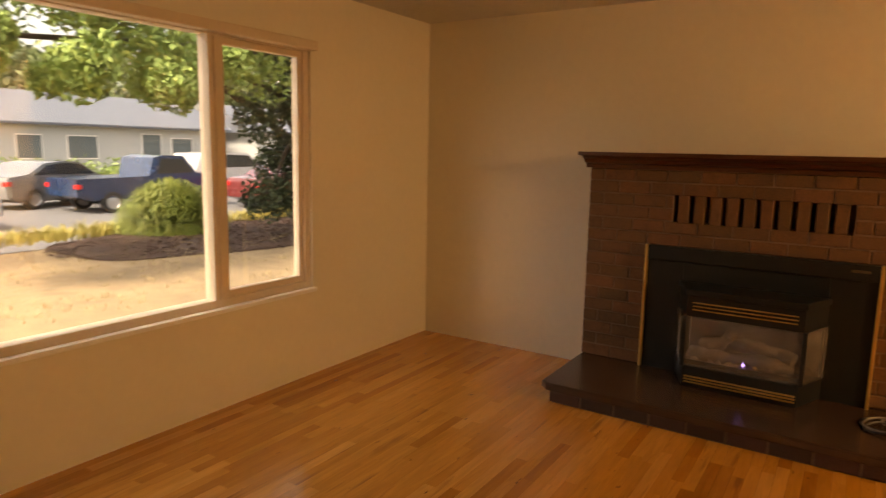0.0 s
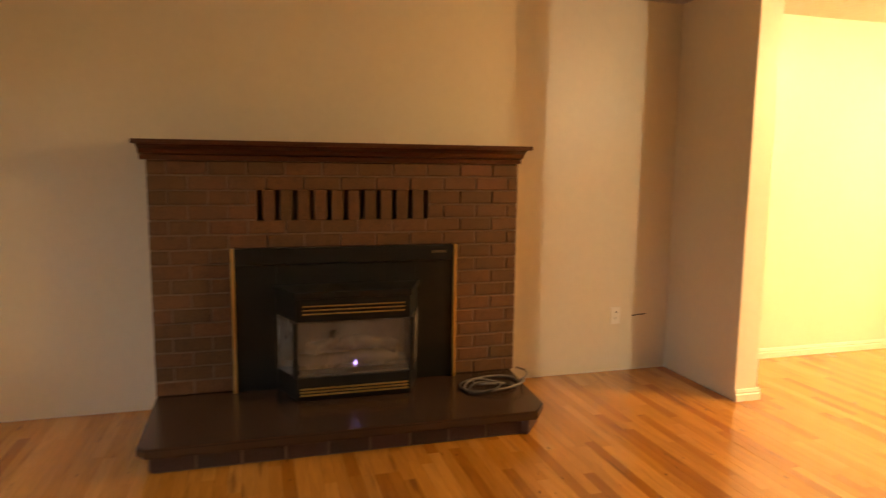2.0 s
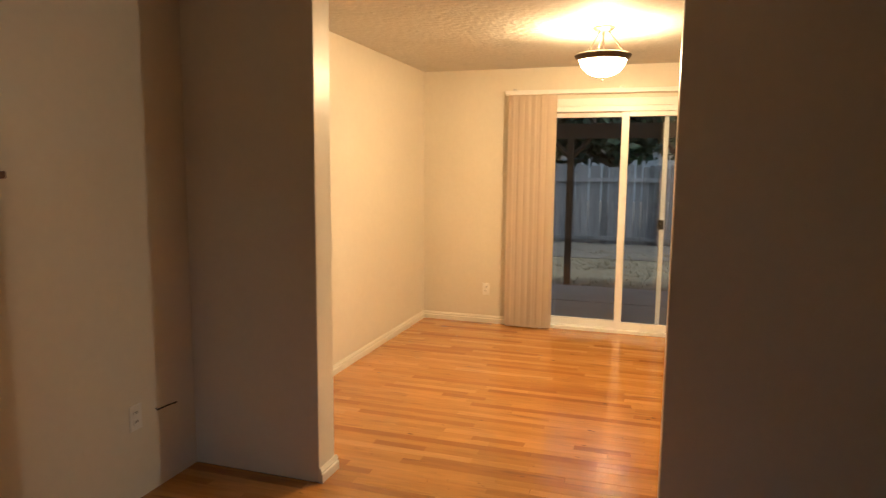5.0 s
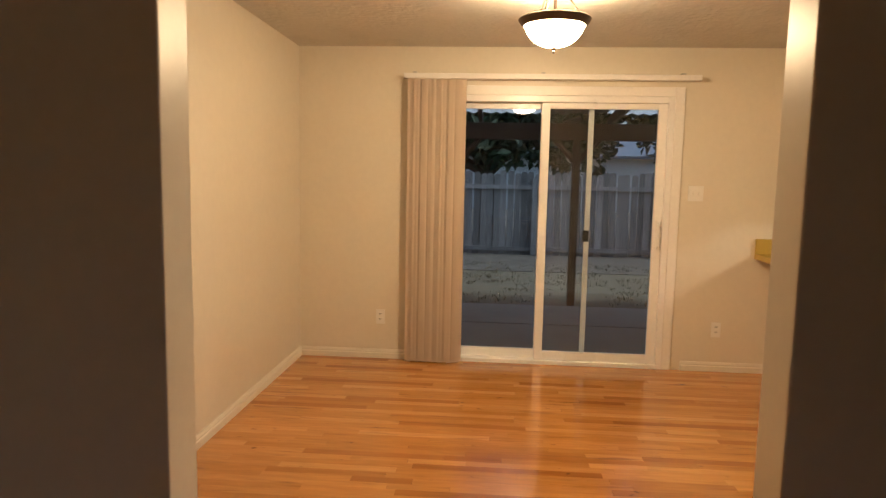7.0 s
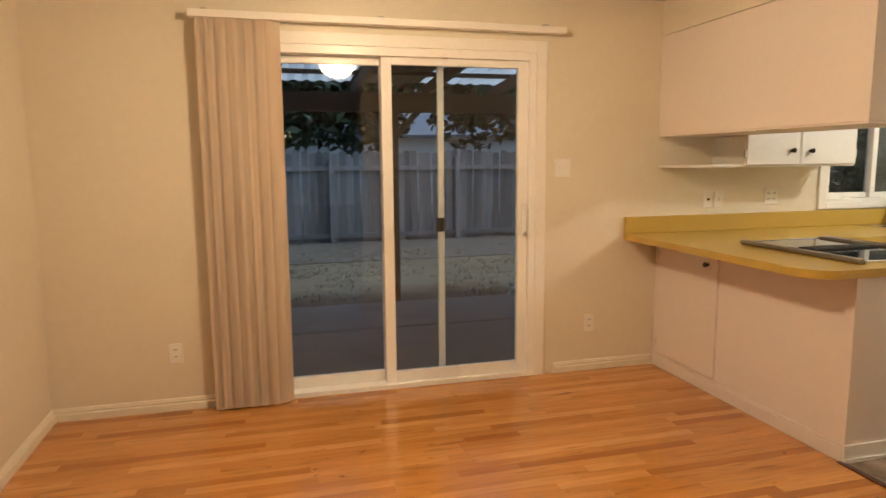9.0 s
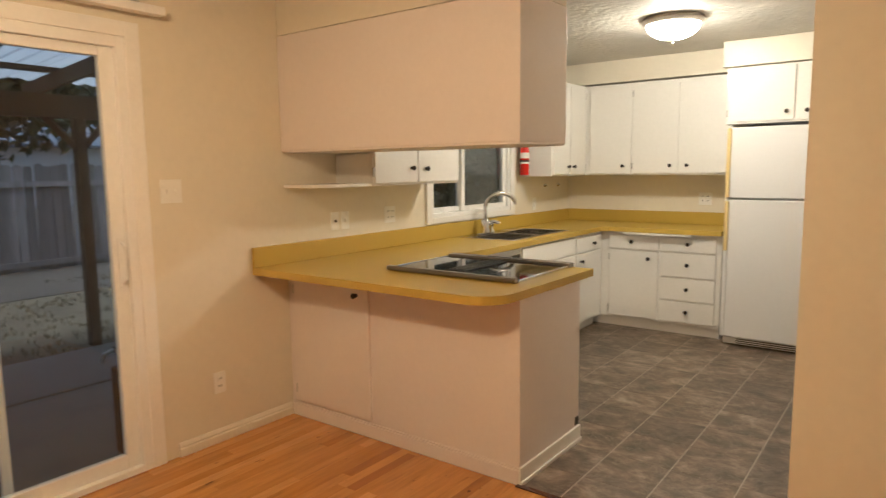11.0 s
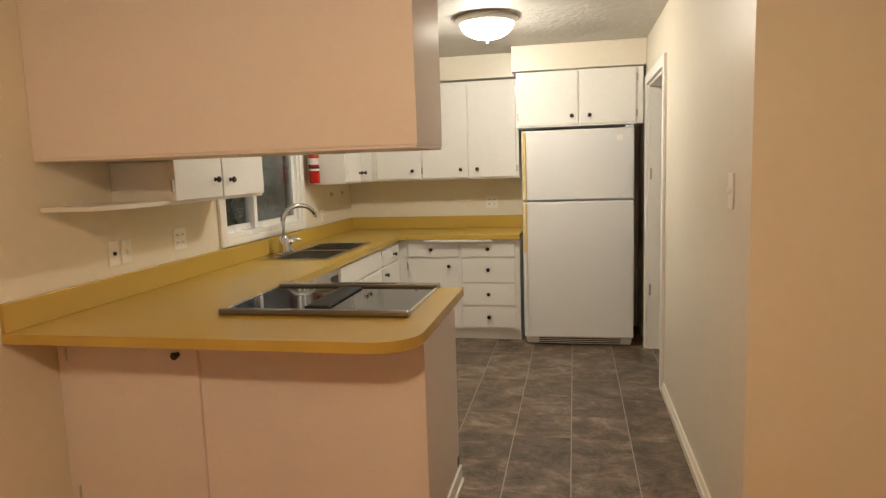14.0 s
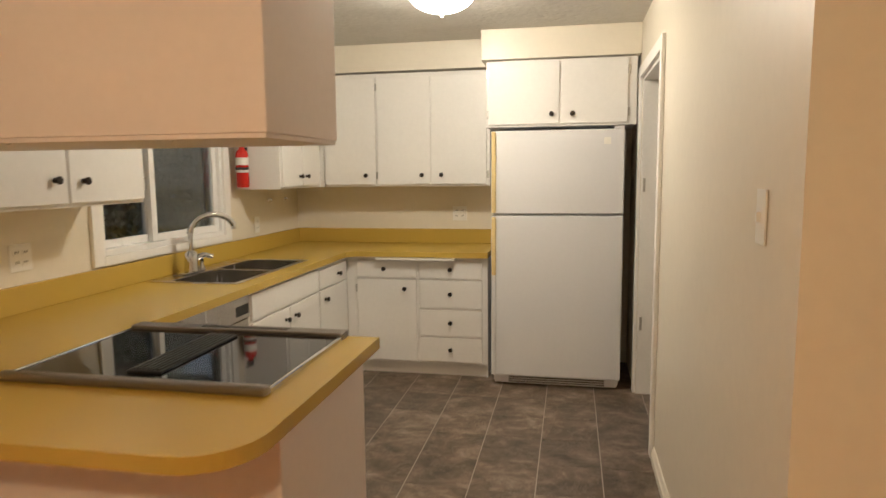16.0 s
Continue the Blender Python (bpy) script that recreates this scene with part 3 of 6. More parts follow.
# ---- windows and doors ----
def front_window():
    y0, y1, z0, z1 = WIN
    w = thing("window_1", "wide front window with almond frame and three panes", "window", (WW, (y0 + y1) / 2, z0), kind="structure")
    bm = bmesh.new()
    for a in ((y0, y1, z0, z0 + 0.045), (y0, y1, z1 - 0.05, z1)):
        box(bm, WW - 0.11, WW - 0.02, *a, 0.004)
    for a in ((y0, y0 + 0.045), (y1 - 0.045, y1)):
        box(bm, WW - 0.11, WW - 0.02, *a, z0 + 0.045, z1 - 0.05, 0.004)
    part("window_frame", bm, "beige_vinyl", w)
    bars = (0.95, 2.33)
    for y in bars:
        bm = cbox(WW - 0.10, WW - 0.015, y - 0.045, y + 0.035, z0 + 0.045, z1 - 0.05, 0.004)
        box(bm, WW - 0.013, WW - 0.005, y - 0.012, y + 0.012, z0 + 0.05, z1 - 0.06)
        part("mullion", bm, "beige_vinyl", w)
    for a, b in ((bars[1] + 0.035, y1 - 0.045), (y0 + 0.045, bars[0] - 0.045)):
        bm = bmesh.new()
        for c in ((a, a + 0.035, z0 + 0.045, z1 - 0.05), (b - 0.035, b, z0 + 0.045, z1 - 0.05), (a + 0.035, b - 0.035, z0 + 0.045, z0 + 0.085), (a + 0.035, b - 0.035, z1 - 0.09, z1 - 0.05)):
            box(bm, WW - 0.085, WW - 0.035, *c, 0.003)
        part("sash", bm, "beige_vinyl", w)
    for a, b in ((y0 + 0.05, bars[0] - 0.05), (bars[0] + 0.035, bars[1] - 0.045), (bars[1] + 0.04, y1 - 0.05)):
        p = part("pane", cbox(WW - 0.066, WW - 0.06, a, b, z0 + 0.05, z1 - 0.055), "pane", w)
        p.visible_shadow = False
    part("window_sill", cbox(WW - 0.02, WW + 0.025, y0 - 0.02, y1 + 0.02, z0 - 0.025, z0 + 0.002, 0.006), "trim", w, "white painted sill")
    part("head_rail", cbox(WW - 0.02, WW + 0.05, y0 - 0.01, y1 + 0.02, z1 - 0.045, z1 + 0.012, 0.008), "beige_vinyl", w, "almond blind head rail")


def patio_door():
    y0, y1, z0, z1 = DOOR
    d = thing("door_1", "white vinyl sliding patio door with two glass panels", "door", (SD, (y0 + y1) / 2, 0), kind="structure")
    x = SD
    bm = bmesh.new()
    for a in ((y0 - 0.07, y0, 0.0, z1 + 0.07), (y1, y1 + 0.07, 0.0, z1 + 0.07), (y0, y1, z1, z1 + 0.07)):
        box(bm, x - 0.018, x - 0.001, *a, 0.004)
    part("casing", bm, "trim", d)
    bm = bmesh.new()
    for a in ((y0, y0 + 0.045, 0.03, z1), (y1 - 0.045, y1, 0.03, z1), (y0 + 0.045, y1 - 0.045, z1 - 0.05, z1), (y0, y1, -0.01, 0.03)):
        box(bm, x - 0.012, x + 0.13, *a, 0.004)
    part("door_frame", bm, "vinyl", d)
    mid = 2.41
    for name, a, b, xx in (("fixed_panel", mid - 0.03, y1 - 0.045, x + 0.075), ("sliding_panel", y0 + 0.045, mid + 0.035, x + 0.02)):
        bm = bmesh.new()
        s = 0.065
        for c in ((a, a + s, 0.03, z1 - 0.05), (b - s, b, 0.03, z1 - 0.05), (a + s, b - s, 0.03, 0.10), (a + s, b - s, z1 - 0.095, z1 - 0.05)):
            box(bm, xx, xx + 0.04, *c, 0.004)
        p = part(name, bm, "vinyl", d)
        g = part("pane", cbox(xx + 0.015, xx + 0.021, a + s - 0.01, b - s + 0.01, 0.09, z1 - 0.09), "pane_dark", p)
        g.visible_shadow = False
        if name == "sliding_panel":
            bm = cbox(xx - 0.012, xx - 0.001, a + 0.012, a + 0.045, 0.93, 1.17, 0.004)
            tube(bm, [(xx - 0.012, a + 0.028, 0.95), (xx - 0.045, a + 0.028, 0.97), (xx - 0.045, a + 0.028, 1.13), (xx - 0.012, a + 0.028, 1.15)], 0.008)
            part("handle", bm, "vinyl", p)
    bm = bmesh.new()
    box(bm, x + 0.10, x + 0.125, 2.035, 2.075, 0.03, z1 - 0.05, 0.003)
    sp = part("screen_stile", bm, "trim", d, "grey screen door stile")
    part("latch", cbox(x + 0.088, x + 0.099, 2.04, 2.09, 0.98, 1.07, 0.003), "black_plastic", sp)


def kitchen_window():
    y0, y1, z0, z1 = KWIN
    w = thing("window_2", "white framed sliding kitchen window above the sink", "window", (SD, (y0 + y1) / 2, z0), kind="structure")
    bm = bmesh.new()
    for a in ((y0 - 0.07, y0, z0 - 0.045, z1 + 0.07), (y1, y1 + 0.07, z0 - 0.045, z1 + 0.07), (y0, y1, z1, z1 + 0.07), (y0, y1, z0 - 0.045, z0)):
        box(bm, SD - 0.02, SD - 0.001, *a, 0.004)
    part("casing", bm, "trim", w)
    bm = bmesh.new()
    for a in ((y0, y0 + 0.03, z0, z1), (y1 - 0.03, y1, z0, z1), (y0 + 0.03, y1 - 0.03, z0, z0 + 0.03), (y0 + 0.03, y1 - 0.03, z1 - 0.03, z1)):
        box(bm, SD - 0.005, SD + 0.11, *a, 0.003)
    part("window_frame", bm, "vinyl", w)
    mid = -1.33
    for a, b, xx in ((y0 + 0.03, mid + 0.03, SD + 0.02), (mid - 0.02, y1 - 0.03, SD + 0.055)):
        bm = bmesh.new()
        for c in ((a, a + 0.045, z0 + 0.03, z1 - 0.03), (b - 0.045, b, z0 + 0.03, z1 - 0.03), (a + 0.045, b - 0.045, z0 + 0.03, z0 + 0.07), (a + 0.045, b - 0.045, z1 - 0.07, z1 - 0.03)):
            box(bm, xx, xx + 0.03, *c, 0.003)
        s = part("sash", bm, "vinyl", w)
        g = part("pane", cbox(xx + 0.012, xx + 0.017, a + 0.04, b - 0.04, z0 + 0.065, z1 - 0.065), "pane_dark", s)
        g.visible_shadow = False


def window_screen():
    y0, y1, z0, z1 = KWIN
    o = thing("insect_screen", "grey insect screen on the kitchen window", "window screen", (SD + 0.10, -1.68, z0 + 0.03))
    bm = bmesh.new()
    for a in ((y0 + 0.032, y0 + 0.047, z0 + 0.031, z1 - 0.031), (-1.345, -1.33, z0 + 0.031, z1 - 0.031), (y0 + 0.047, -1.345, z0 + 0.031, z0 + 0.046), (y0 + 0.047, -1.345, z1 - 0.046, z1 - 0.031)):
        box(bm, SD + 0.094, SD + 0.106, *a, 0.002)
    part("screen_frame", bm, "hinge", o)
    part("mesh", cbox(SD + 0.099, SD + 0.101, y0 + 0.045, -1.343, z0 + 0.044, z1 - 0.044), "mesh", o, "fine grey wire mesh")


def kitchen_doorway():
    y0, y1, z0, z1 = KDOOR
    d = thing("door_2", "open doorway with white painted casing in the kitchen wall", "doorway", (KR, (y0 + y1) / 2, 0), kind="structure")
    bm = bmesh.new()
    for a in ((y0 - 0.07, y0, 0.0, z1 + 0.07), (y1, y1 + 0.07, 0.0, z1 + 0.07), (y0, y1, z1, z1 + 0.07)):
        box(bm, KR + 0.001, KR + 0.02, *a, 0.004)
    part("casing", bm, "trim", d)
    bm = bmesh.new()
    for a in ((y0, y0 + 0.02, 0.0, z1), (y1 - 0.02, y1, 0.0, z1), (y0 + 0.02, y1 - 0.02, z1 - 0.02, z1)):
        box(bm, KR - 0.118, KR - 0.002, *a, 0.002)
    jamb = part("jamb", bm, "trim", d)
    for z in (0.44, 1.36):
        part("hinge", cbox(KR - 0.03, KR - 0.014, y0 + 0.0205, y0 + 0.024, z, z + 0.09, 0.001), "hinge", jamb)


front_window()
patio_door()
kitchen_window()
window_screen()
kitchen_doorway()

# ---- living room ----
FB = 4.16                       # face of the brickwork
FX0, FX1 = -1.535, 0.525


def brick_mesh(w, d, h, name="brick", material="brick"):
    bm = cbox(-w / 2, w / 2, 0, d, -h / 2, h / 2)
    bmesh.ops.bevel(bm, geom=[e for e in bm.edges if all(v.co.y < 0.001 for v in e.verts)], offset=0.004, segments=1, affect="EDGES")
    return mesh_of(name, bm, material)


def fireplace():
    f = thing("fireplace", "brown brick fireplace with dark wooden mantel and raised hearth", "fireplace", ((FX0 + FX1) / 2, BW, 0))
    z0, z1 = 0.13, 1.40
    ix0, ix1, iz1 = -1.11, 0.11, 0.92
    for c in ((FX0 + 0.003, ix0, FB + 0.007, z0, z1), (ix1, FX1 - 0.003, FB + 0.007, z0, z1), (ix0, ix1, FB + 0.007, iz1, 1.075), (ix0, ix1, FB + 0.007, 1.245, z1),
              (ix0, -0.99, FB + 0.007, 1.075, 1.245), (-0.03, ix1, FB + 0.007, 1.075, 1.245), (-0.99, -0.03, FB + 0.11, 1.075, 1.245)):
        part("mortar", cbox(c[0], c[1], c[2], BW - 0.002, c[3], c[4]), "mortar", f, "grey mortar joints")
    rows = 16
    rh = (z1 - z0) / rows
    rnd = random.Random(4)
    cache = {}

    def lay(xa, xb, zc, h):
        w = round(xb - xa, 3)
        key = (w, h)
        if key not in cache:
            cache[key] = brick_mesh(w, 0.10, h)
        ob = new("brick", cache[key])
        ob.location = ((xa + xb) / 2, FB + rnd.uniform(-0.002, 0.003), zc)
        ob.parent = f
        ob.matrix_parent_inverse = Matrix.Translation(-f.location)

    pitch = 0.2
    for r in range(rows):
        zc = z0 + (r + 0.5) * rh
        x = FX0 - (0.1 if r % 2 else 0.0)
        while x < FX1 - 0.02:
            a, b = max(x, FX0), min(x + pitch - 0.009, FX1)
            x += pitch
            spans = [(a, b)]
            if zc < iz1 + 0.01:
                spans = [(a, min(b, ix0 + 0.02)), (max(a, ix1 - 0.02), b)]
            elif 1.07 < zc < 1.25:
                spans = [(a, min(b, -0.995)), (max(a, -0.025), b)]
            for p, q in spans:
                if q - p > 0.025:
                    lay(p, q, zc, round(rh - 0.009, 4))
    for i in range(10):
        xa = -0.9605 + i * 0.093
        lay(xa, xa + 0.0635, 1.160, 0.168)
    # hearth: polished slab with angled ends, on a row of bricks
    part("hearth_slab", prism(bmesh.new(), [(-1.49, 3.46), (0.38, 3.46), (0.46, 3.57), (0.51, FB + 0.02), (-1.535, FB + 0.02), (-1.53, 3.50)], "Z", 0.085, 0.132, 0.008), "slab", f, "dark polished hearth slab")
    part("hearth_core", prism(bmesh.new(), [(-1.46, 3.508), (0.352, 3.508), (0.424, 3.60), (0.466, FB), (-1.49, FB), (-1.49, 3.54)], "Z", 0.0, 0.085), "mortar", f)
    hb = brick_mesh(0.186, 0.06, 0.074, "hearth_brick", "dark_brick")
    for i in range(9):
        ob = new("hearth_brick", hb)
        ob.location = (-1.385 + i * 0.2, 3.503, 0.0415)
        ob.parent, ob.matrix_parent_inverse = f, Matrix.Translation(-f.location)
    for x, y, a in ((0.395, 3.55, 52), (0.445, 3.73, 85), (0.463, 3.93, 85)):
        ob = new("hearth_brick", hb)
        ob.location, ob.rotation_euler = (x, y, 0.0415), (0, 0, radians(a))
        ob.parent, ob.matrix_parent_inverse = f, Matrix.Translation(-f.location)
    # mantel: shelf with a stepped cornice below
    prof = [(BW - 0.003, 1.40), (4.145, 1.40), (4.14, 1.425), (4.11, 1.435), (4.095, 1.455), (4.06, 1.47), (4.05, 1.478), (4.05, 1.50), (BW - 0.003, 1.50)]
    bm = prism(bmesh.new(), prof, "X", FX0 - 0.028, FX1 + 0.012)
    box(bm, FX0 - 0.05, FX1 + 0.04, 4.035, BW - 0.003, 1.4785, 1.502, 0.004)
    part("mantel", bm, "mantel", f, "dark stained wooden mantel shelf with moulding")


def gas_insert():
    x0, x1, z0, z1 = -1.115, 0.115, 0.132, 0.928
    g = thing("gas_fireplace_insert", "black gas fireplace insert with brass trim and glass front", "fireplace insert", (-0.5, FB, z0))
    y = FB - 0.014
    fx0, fx1, ft = -0.915, -0.09, 0.722
    for c in ((x0, fx0 + 0.02, z0), (fx1 - 0.02, x1, z0), (fx0 + 0.0205, fx1 - 0.0205, ft - 0.03)):
        part("surround_panel", cbox(c[0], c[1], y - 0.012, y + 0.012, c[2], z1 - 0.09, 0.001), "stove", g)
    bm = cbox(x0, x1, y - 0.03, y + 0.012, z1 - 0.09, z1, 0.006)
    part("top_panel", bm, "stove", g)
    part("badge", cbox(-0.02, 0.07, y - 0.034, y - 0.0305, z1 - 0.045, z1 - 0.03), "steel", g, "small silver maker's badge")
    for a in (x0 - 0.022, x1 - 0.004):
        part("brass_trim", cbox(a + 0.004, a + 0.022, y - 0.036, y + 0.0125, z0, z1 + 0.004, 0.004), "brass", g, "polished brass edge strip")
    # bay-fronted firebox
    yb, yf = y - 0.013, y - 0.265
    bay = [(fx0, yb), (fx0 + 0.10, yf), (fx1 - 0.10, yf), (fx1, yb)]

    def band(za, zb, inset=0.0, back=0.0):
        o = [(fx0 + inset, yb + back), (fx0 + 0.10 + inset * 0.6, yf + inset), (fx1 - 0.10 - inset * 0.6, yf + inset), (fx1 - inset, yb + back)]
        return prism(bmesh.new(), o, "Z", za, zb, 0.004)
    part("hood", band(ft - 0.035, ft), "stove", g)
    part("top_louvre_box", band(0.562, ft - 0.035, 0.012), "stove", g)
    for i in range(3):
        z = 0.603 + i * 0.021
        part("louvre", cbox(fx0 + 0.14, fx1 - 0.14, yf - 0.004, yf + 0.011, z, z + 0.005, 0.0015), "brass", g, "thin brass louvre bar")
    part("bottom_louvre_box", band(z0 + 0.004, 0.262, 0.012), "stove", g)
    for i in range(3):
        z = 0.165 + i * 0.017
        part("louvre", cbox(fx0 + 0.12, fx1 - 0.12, yf - 0.006, yf + 0.011, z, z + 0.006, 0.0015), "brass", g, "thin brass louvre bar")
    # posts of the glass front
    for (px, py) in bay:
        part("post", cbox(px - 0.012, px + 0.012, py, py + 0.022, 0.262, 0.562, 0.003), "stove", g)
    for (ax, ay), (bx, by) in zip(bay, bay[1:]):
        bm = bmesh.new()
        vs = [bm.verts.new(c) for c in ((ax, ay + 0.012, 0.264), (bx, by + 0.012, 0.264), (bx, by + 0.012, 0.560), (ax, ay + 0.012, 0.560))]
        bm.faces.new(vs)
        p = part("glass", bm, "stove_glass", g)
        p.visible_shadow = False
    bm = bmesh.new()
    for c in ((fx0 + 0.03, fx0 + 0.06, yb + 0.02, 4.30, 0.255, 0.60), (fx1 - 0.06, fx1 - 0.03, yb + 0.02, 4.30, 0.255, 0.60), (fx0 + 0.06, fx1 - 0.06, 4.27, 4.30, 0.255, 0.60), (fx0 + 0.03, fx1 - 0.03, yb + 0.02, 4.30, 0.225, 0.2545), (fx0 + 0.03, fx1 - 0.03, yb + 0.02, 4.30, 0.6, 0.62)):
        box(bm, *c)
    part("firebox", bm, "firebox", g, "sooty firebrick lining")
    rnd = random.Random(9)
    for (ax, az, bx, bz, r) in ((-0.80, 0.30, -0.25, 0.31, 0.042), (-0.74, 0.37, -0.45, 0.40, 0.035), (-0.52, 0.41, -0.24, 0.36, 0.036), (-0.66, 0.33, -0.58, 0.45, 0.03)):
        pts = [(ax + (bx - ax) * k / 6, 4.06 + rnd.uniform(-0.02, 0.03), az + (bz - az) * k / 6 + rnd.uniform(-0.006, 0.006)) for k in range(7)]
        part("ceramic_log", tube(bmesh.new(), pts, lambda s, r=r: r * (1 + 0.15 * math.sin(9 * s)), 10), "logs", g, smooth=True)
    bm = bmesh.new()
    for i in range(26):
        c = (rnd.uniform(-0.82, -0.2), rnd.uniform(3.95, 4.03), 0.275)
        bmesh.ops.create_icosphere(bm, subdivisions=1, radius=rnd.uniform(0.014, 0.028), matrix=Matrix.Translation(c) @ Euler((rnd.random(), rnd.random(), rnd.random())).to_matrix().to_4x4())
    part("embers", bm, "logs", g, kind="stuff")
    part("burner_rail", cbox(fx0 + 0.10, fx1 - 0.10, 3.935, 3.945, 0.262, 0.29), "stove", g)
    part("pilot_flame", lathe(bmesh.new(), [(0, 0), (0.012, 0.008), (0.006, 0.022), (0, 0.034)], n=8, at=(-0.49, 3.96, 0.292)), "pilot", g, "violet pilot flame")


def coil(bm, cx, cy, z, turns, r0, r1, rr, seed, sq=0.6):
    rnd = random.Random(seed)
    pts, n = [], turns * 22
    for i in range(n + 1):
        a = 2 * math.pi * i / 22
        r = r0 + (r1 - r0) * (0.5 + 0.5 * math.sin(a * 0.37 + seed))
        pts.append((cx + 0.05 * math.sin(0.23 * a + seed) + r * math.cos(a) + 0.015 * math.sin(2.3 * a), cy + 0.05 * math.cos(0.31 * a) + sq * r * math.sin(a + 0.2 * math.sin(0.5 * a)), z + rr + 0.018 * (i / n) * (1 + math.sin(1.7 * a))))
    return pts


def cables():
    bm = tube(bmesh.new(), coil(bm=None, cx=0.22, cy=3.86, z=0.132, turns=2, r0=0.10, r1=0.19, rr=0.006, seed=1), 0.006, 6)
    tagged(new("cable", mesh_of("cable", bm, "cable_black", True)), "coiled black power cable lying on the hearth", "cable")
    pts = coil(None, 0.30, 3.90, 0.138, 2, 0.08, 0.19, 0.006, 3)
    pts += [(0.46, 3.88, 0.15), (0.52, 3.95, 0.152), (0.56, 4.02, 0.145), (0.58, 4.10, 0.14), (0.56, 4.19, 0.13)]
    tagged(new("cable", mesh_of("cable", tube(bmesh.new(), pts, 0.006, 6), "cable_grey", True)), "coiled grey coaxial cable on the hearth", "cable")


def plate(name, at, normal, label, category, w=0.072, h=0.118, kind="outlet"):
    """A wall plate with two sockets, or a switch."""
    nx, ny = normal
    o = thing(name, label, category, at)
    def oriented(u0, u1, w0, w1, d0, d1, bev=0.0):
        if nx:
            a, b = sorted((at[0] + nx * d0, at[0] + nx * d1))
            return cbox(a, b, at[1] + u0, at[1] + u1, at[2] + w0, at[2] + w1, bev)
        a, b = sorted((at[1] + ny * d0, at[1] + ny * d1))
        return cbox(at[0] + u0, at[0] + u1, a, b, at[2] + w0, at[2] + w1, bev)
    part("plate", oriented(-w / 2, w / 2, -h / 2, h / 2, 0.001, 0.006, 0.002), "plate", o)
    gangs = [0.0] if w < 0.1 else [-0.023, 0.023]
    for g in gangs:
        if kind == "outlet":
            for dz in (-0.021, 0.021):
                s = part("socket", oriented(g - 0.0165, g + 0.0165, dz - 0.014, dz + 0.014, 0.006, 0.0085, 0.001), "plate", o)
                for du in (-0.006, 0.006):
                    part("slot", oriented(g + du - 0.002, g + du + 0.002, dz - 0.003, dz + 0.008, 0.0085, 0.0092), "slot", s)
        elif kind == "jack":
            part("jack", oriented(g - 0.008, g + 0.008, -0.008, 0.008, 0.006, 0.014, 0.001), "slot", o)
        else:
            part("toggle", oriented(g - 0.005, g + 0.005, -0.012, 0.012, 0.006, 0.016, 0.002), "plate", o)
    return o


fireplace()
gas_insert()
cables()
plate("wall_outlet", (1.34, BW, 0.39), (0, -1), "ivory wall outlet beside the fireplace", "outlet")
bm = tube(bmesh.new(), [(1.47, BW - 0.001, 0.385), (1.46, BW - 0.02, 0.385), (1.49, BW - 0.05, 0.40), (1.53, BW - 0.07, 0.405)], 0.004, 6)
tagged(new("cable_stub", mesh_of("cable_stub", bm, "cable_black", True)), "short black cable end sticking out of the wall", "cable")

# ---- dining room ----
def vertical_blind():
    b = thing("vertical_blind", "pinkish beige vertical blind drawn aside at the patio door", "blind", (SD - 0.08, 3.24, 0))
    part("head_rail", cbox(SD - 0.115, SD - 0.055, 1.30, 3.50, 2.205, 2.245, 0.004), "trim", b, "cream head rail")
    for y in (1.42, 2.45, 3.42):
        part("bracket", cbox(SD - 0.075, SD - 0.002, y - 0.015, y + 0.015, 2.2455, 2.262, 0.002), "hinge", b)
    n = 19
    for i in range(n):
        y = 3.06 + i * 0.0205
        bm = bmesh.new()
        turn = -radians(56 + 13 * math.sin(i * 1.9))
        pts = []
        for k in range(7):
            u = (k / 6 - 0.5) * 0.089
            bow = 0.008 * (1 - (2 * k / 6 - 1) ** 2)
            pts.append((SD - 0.085 + u * math.cos(turn) + bow * math.sin(turn), y + u * math.sin(turn) - bow * math.cos(turn)))
        lo = [bm.verts.new((px, py, 0.015 + 0.006 * math.sin(i * 2.1))) for px, py in pts]
        hi = [bm.verts.new((px, py, 2.204)) for px, py in pts]
        for k in range(6):
            bm.faces.new((lo[k], lo[k + 1], hi[k + 1], hi[k]))
        bmesh.ops.solidify(bm, geom=bm.faces[:], thickness=0.001)
        part("slat", bm, "blind", b, smooth=True)


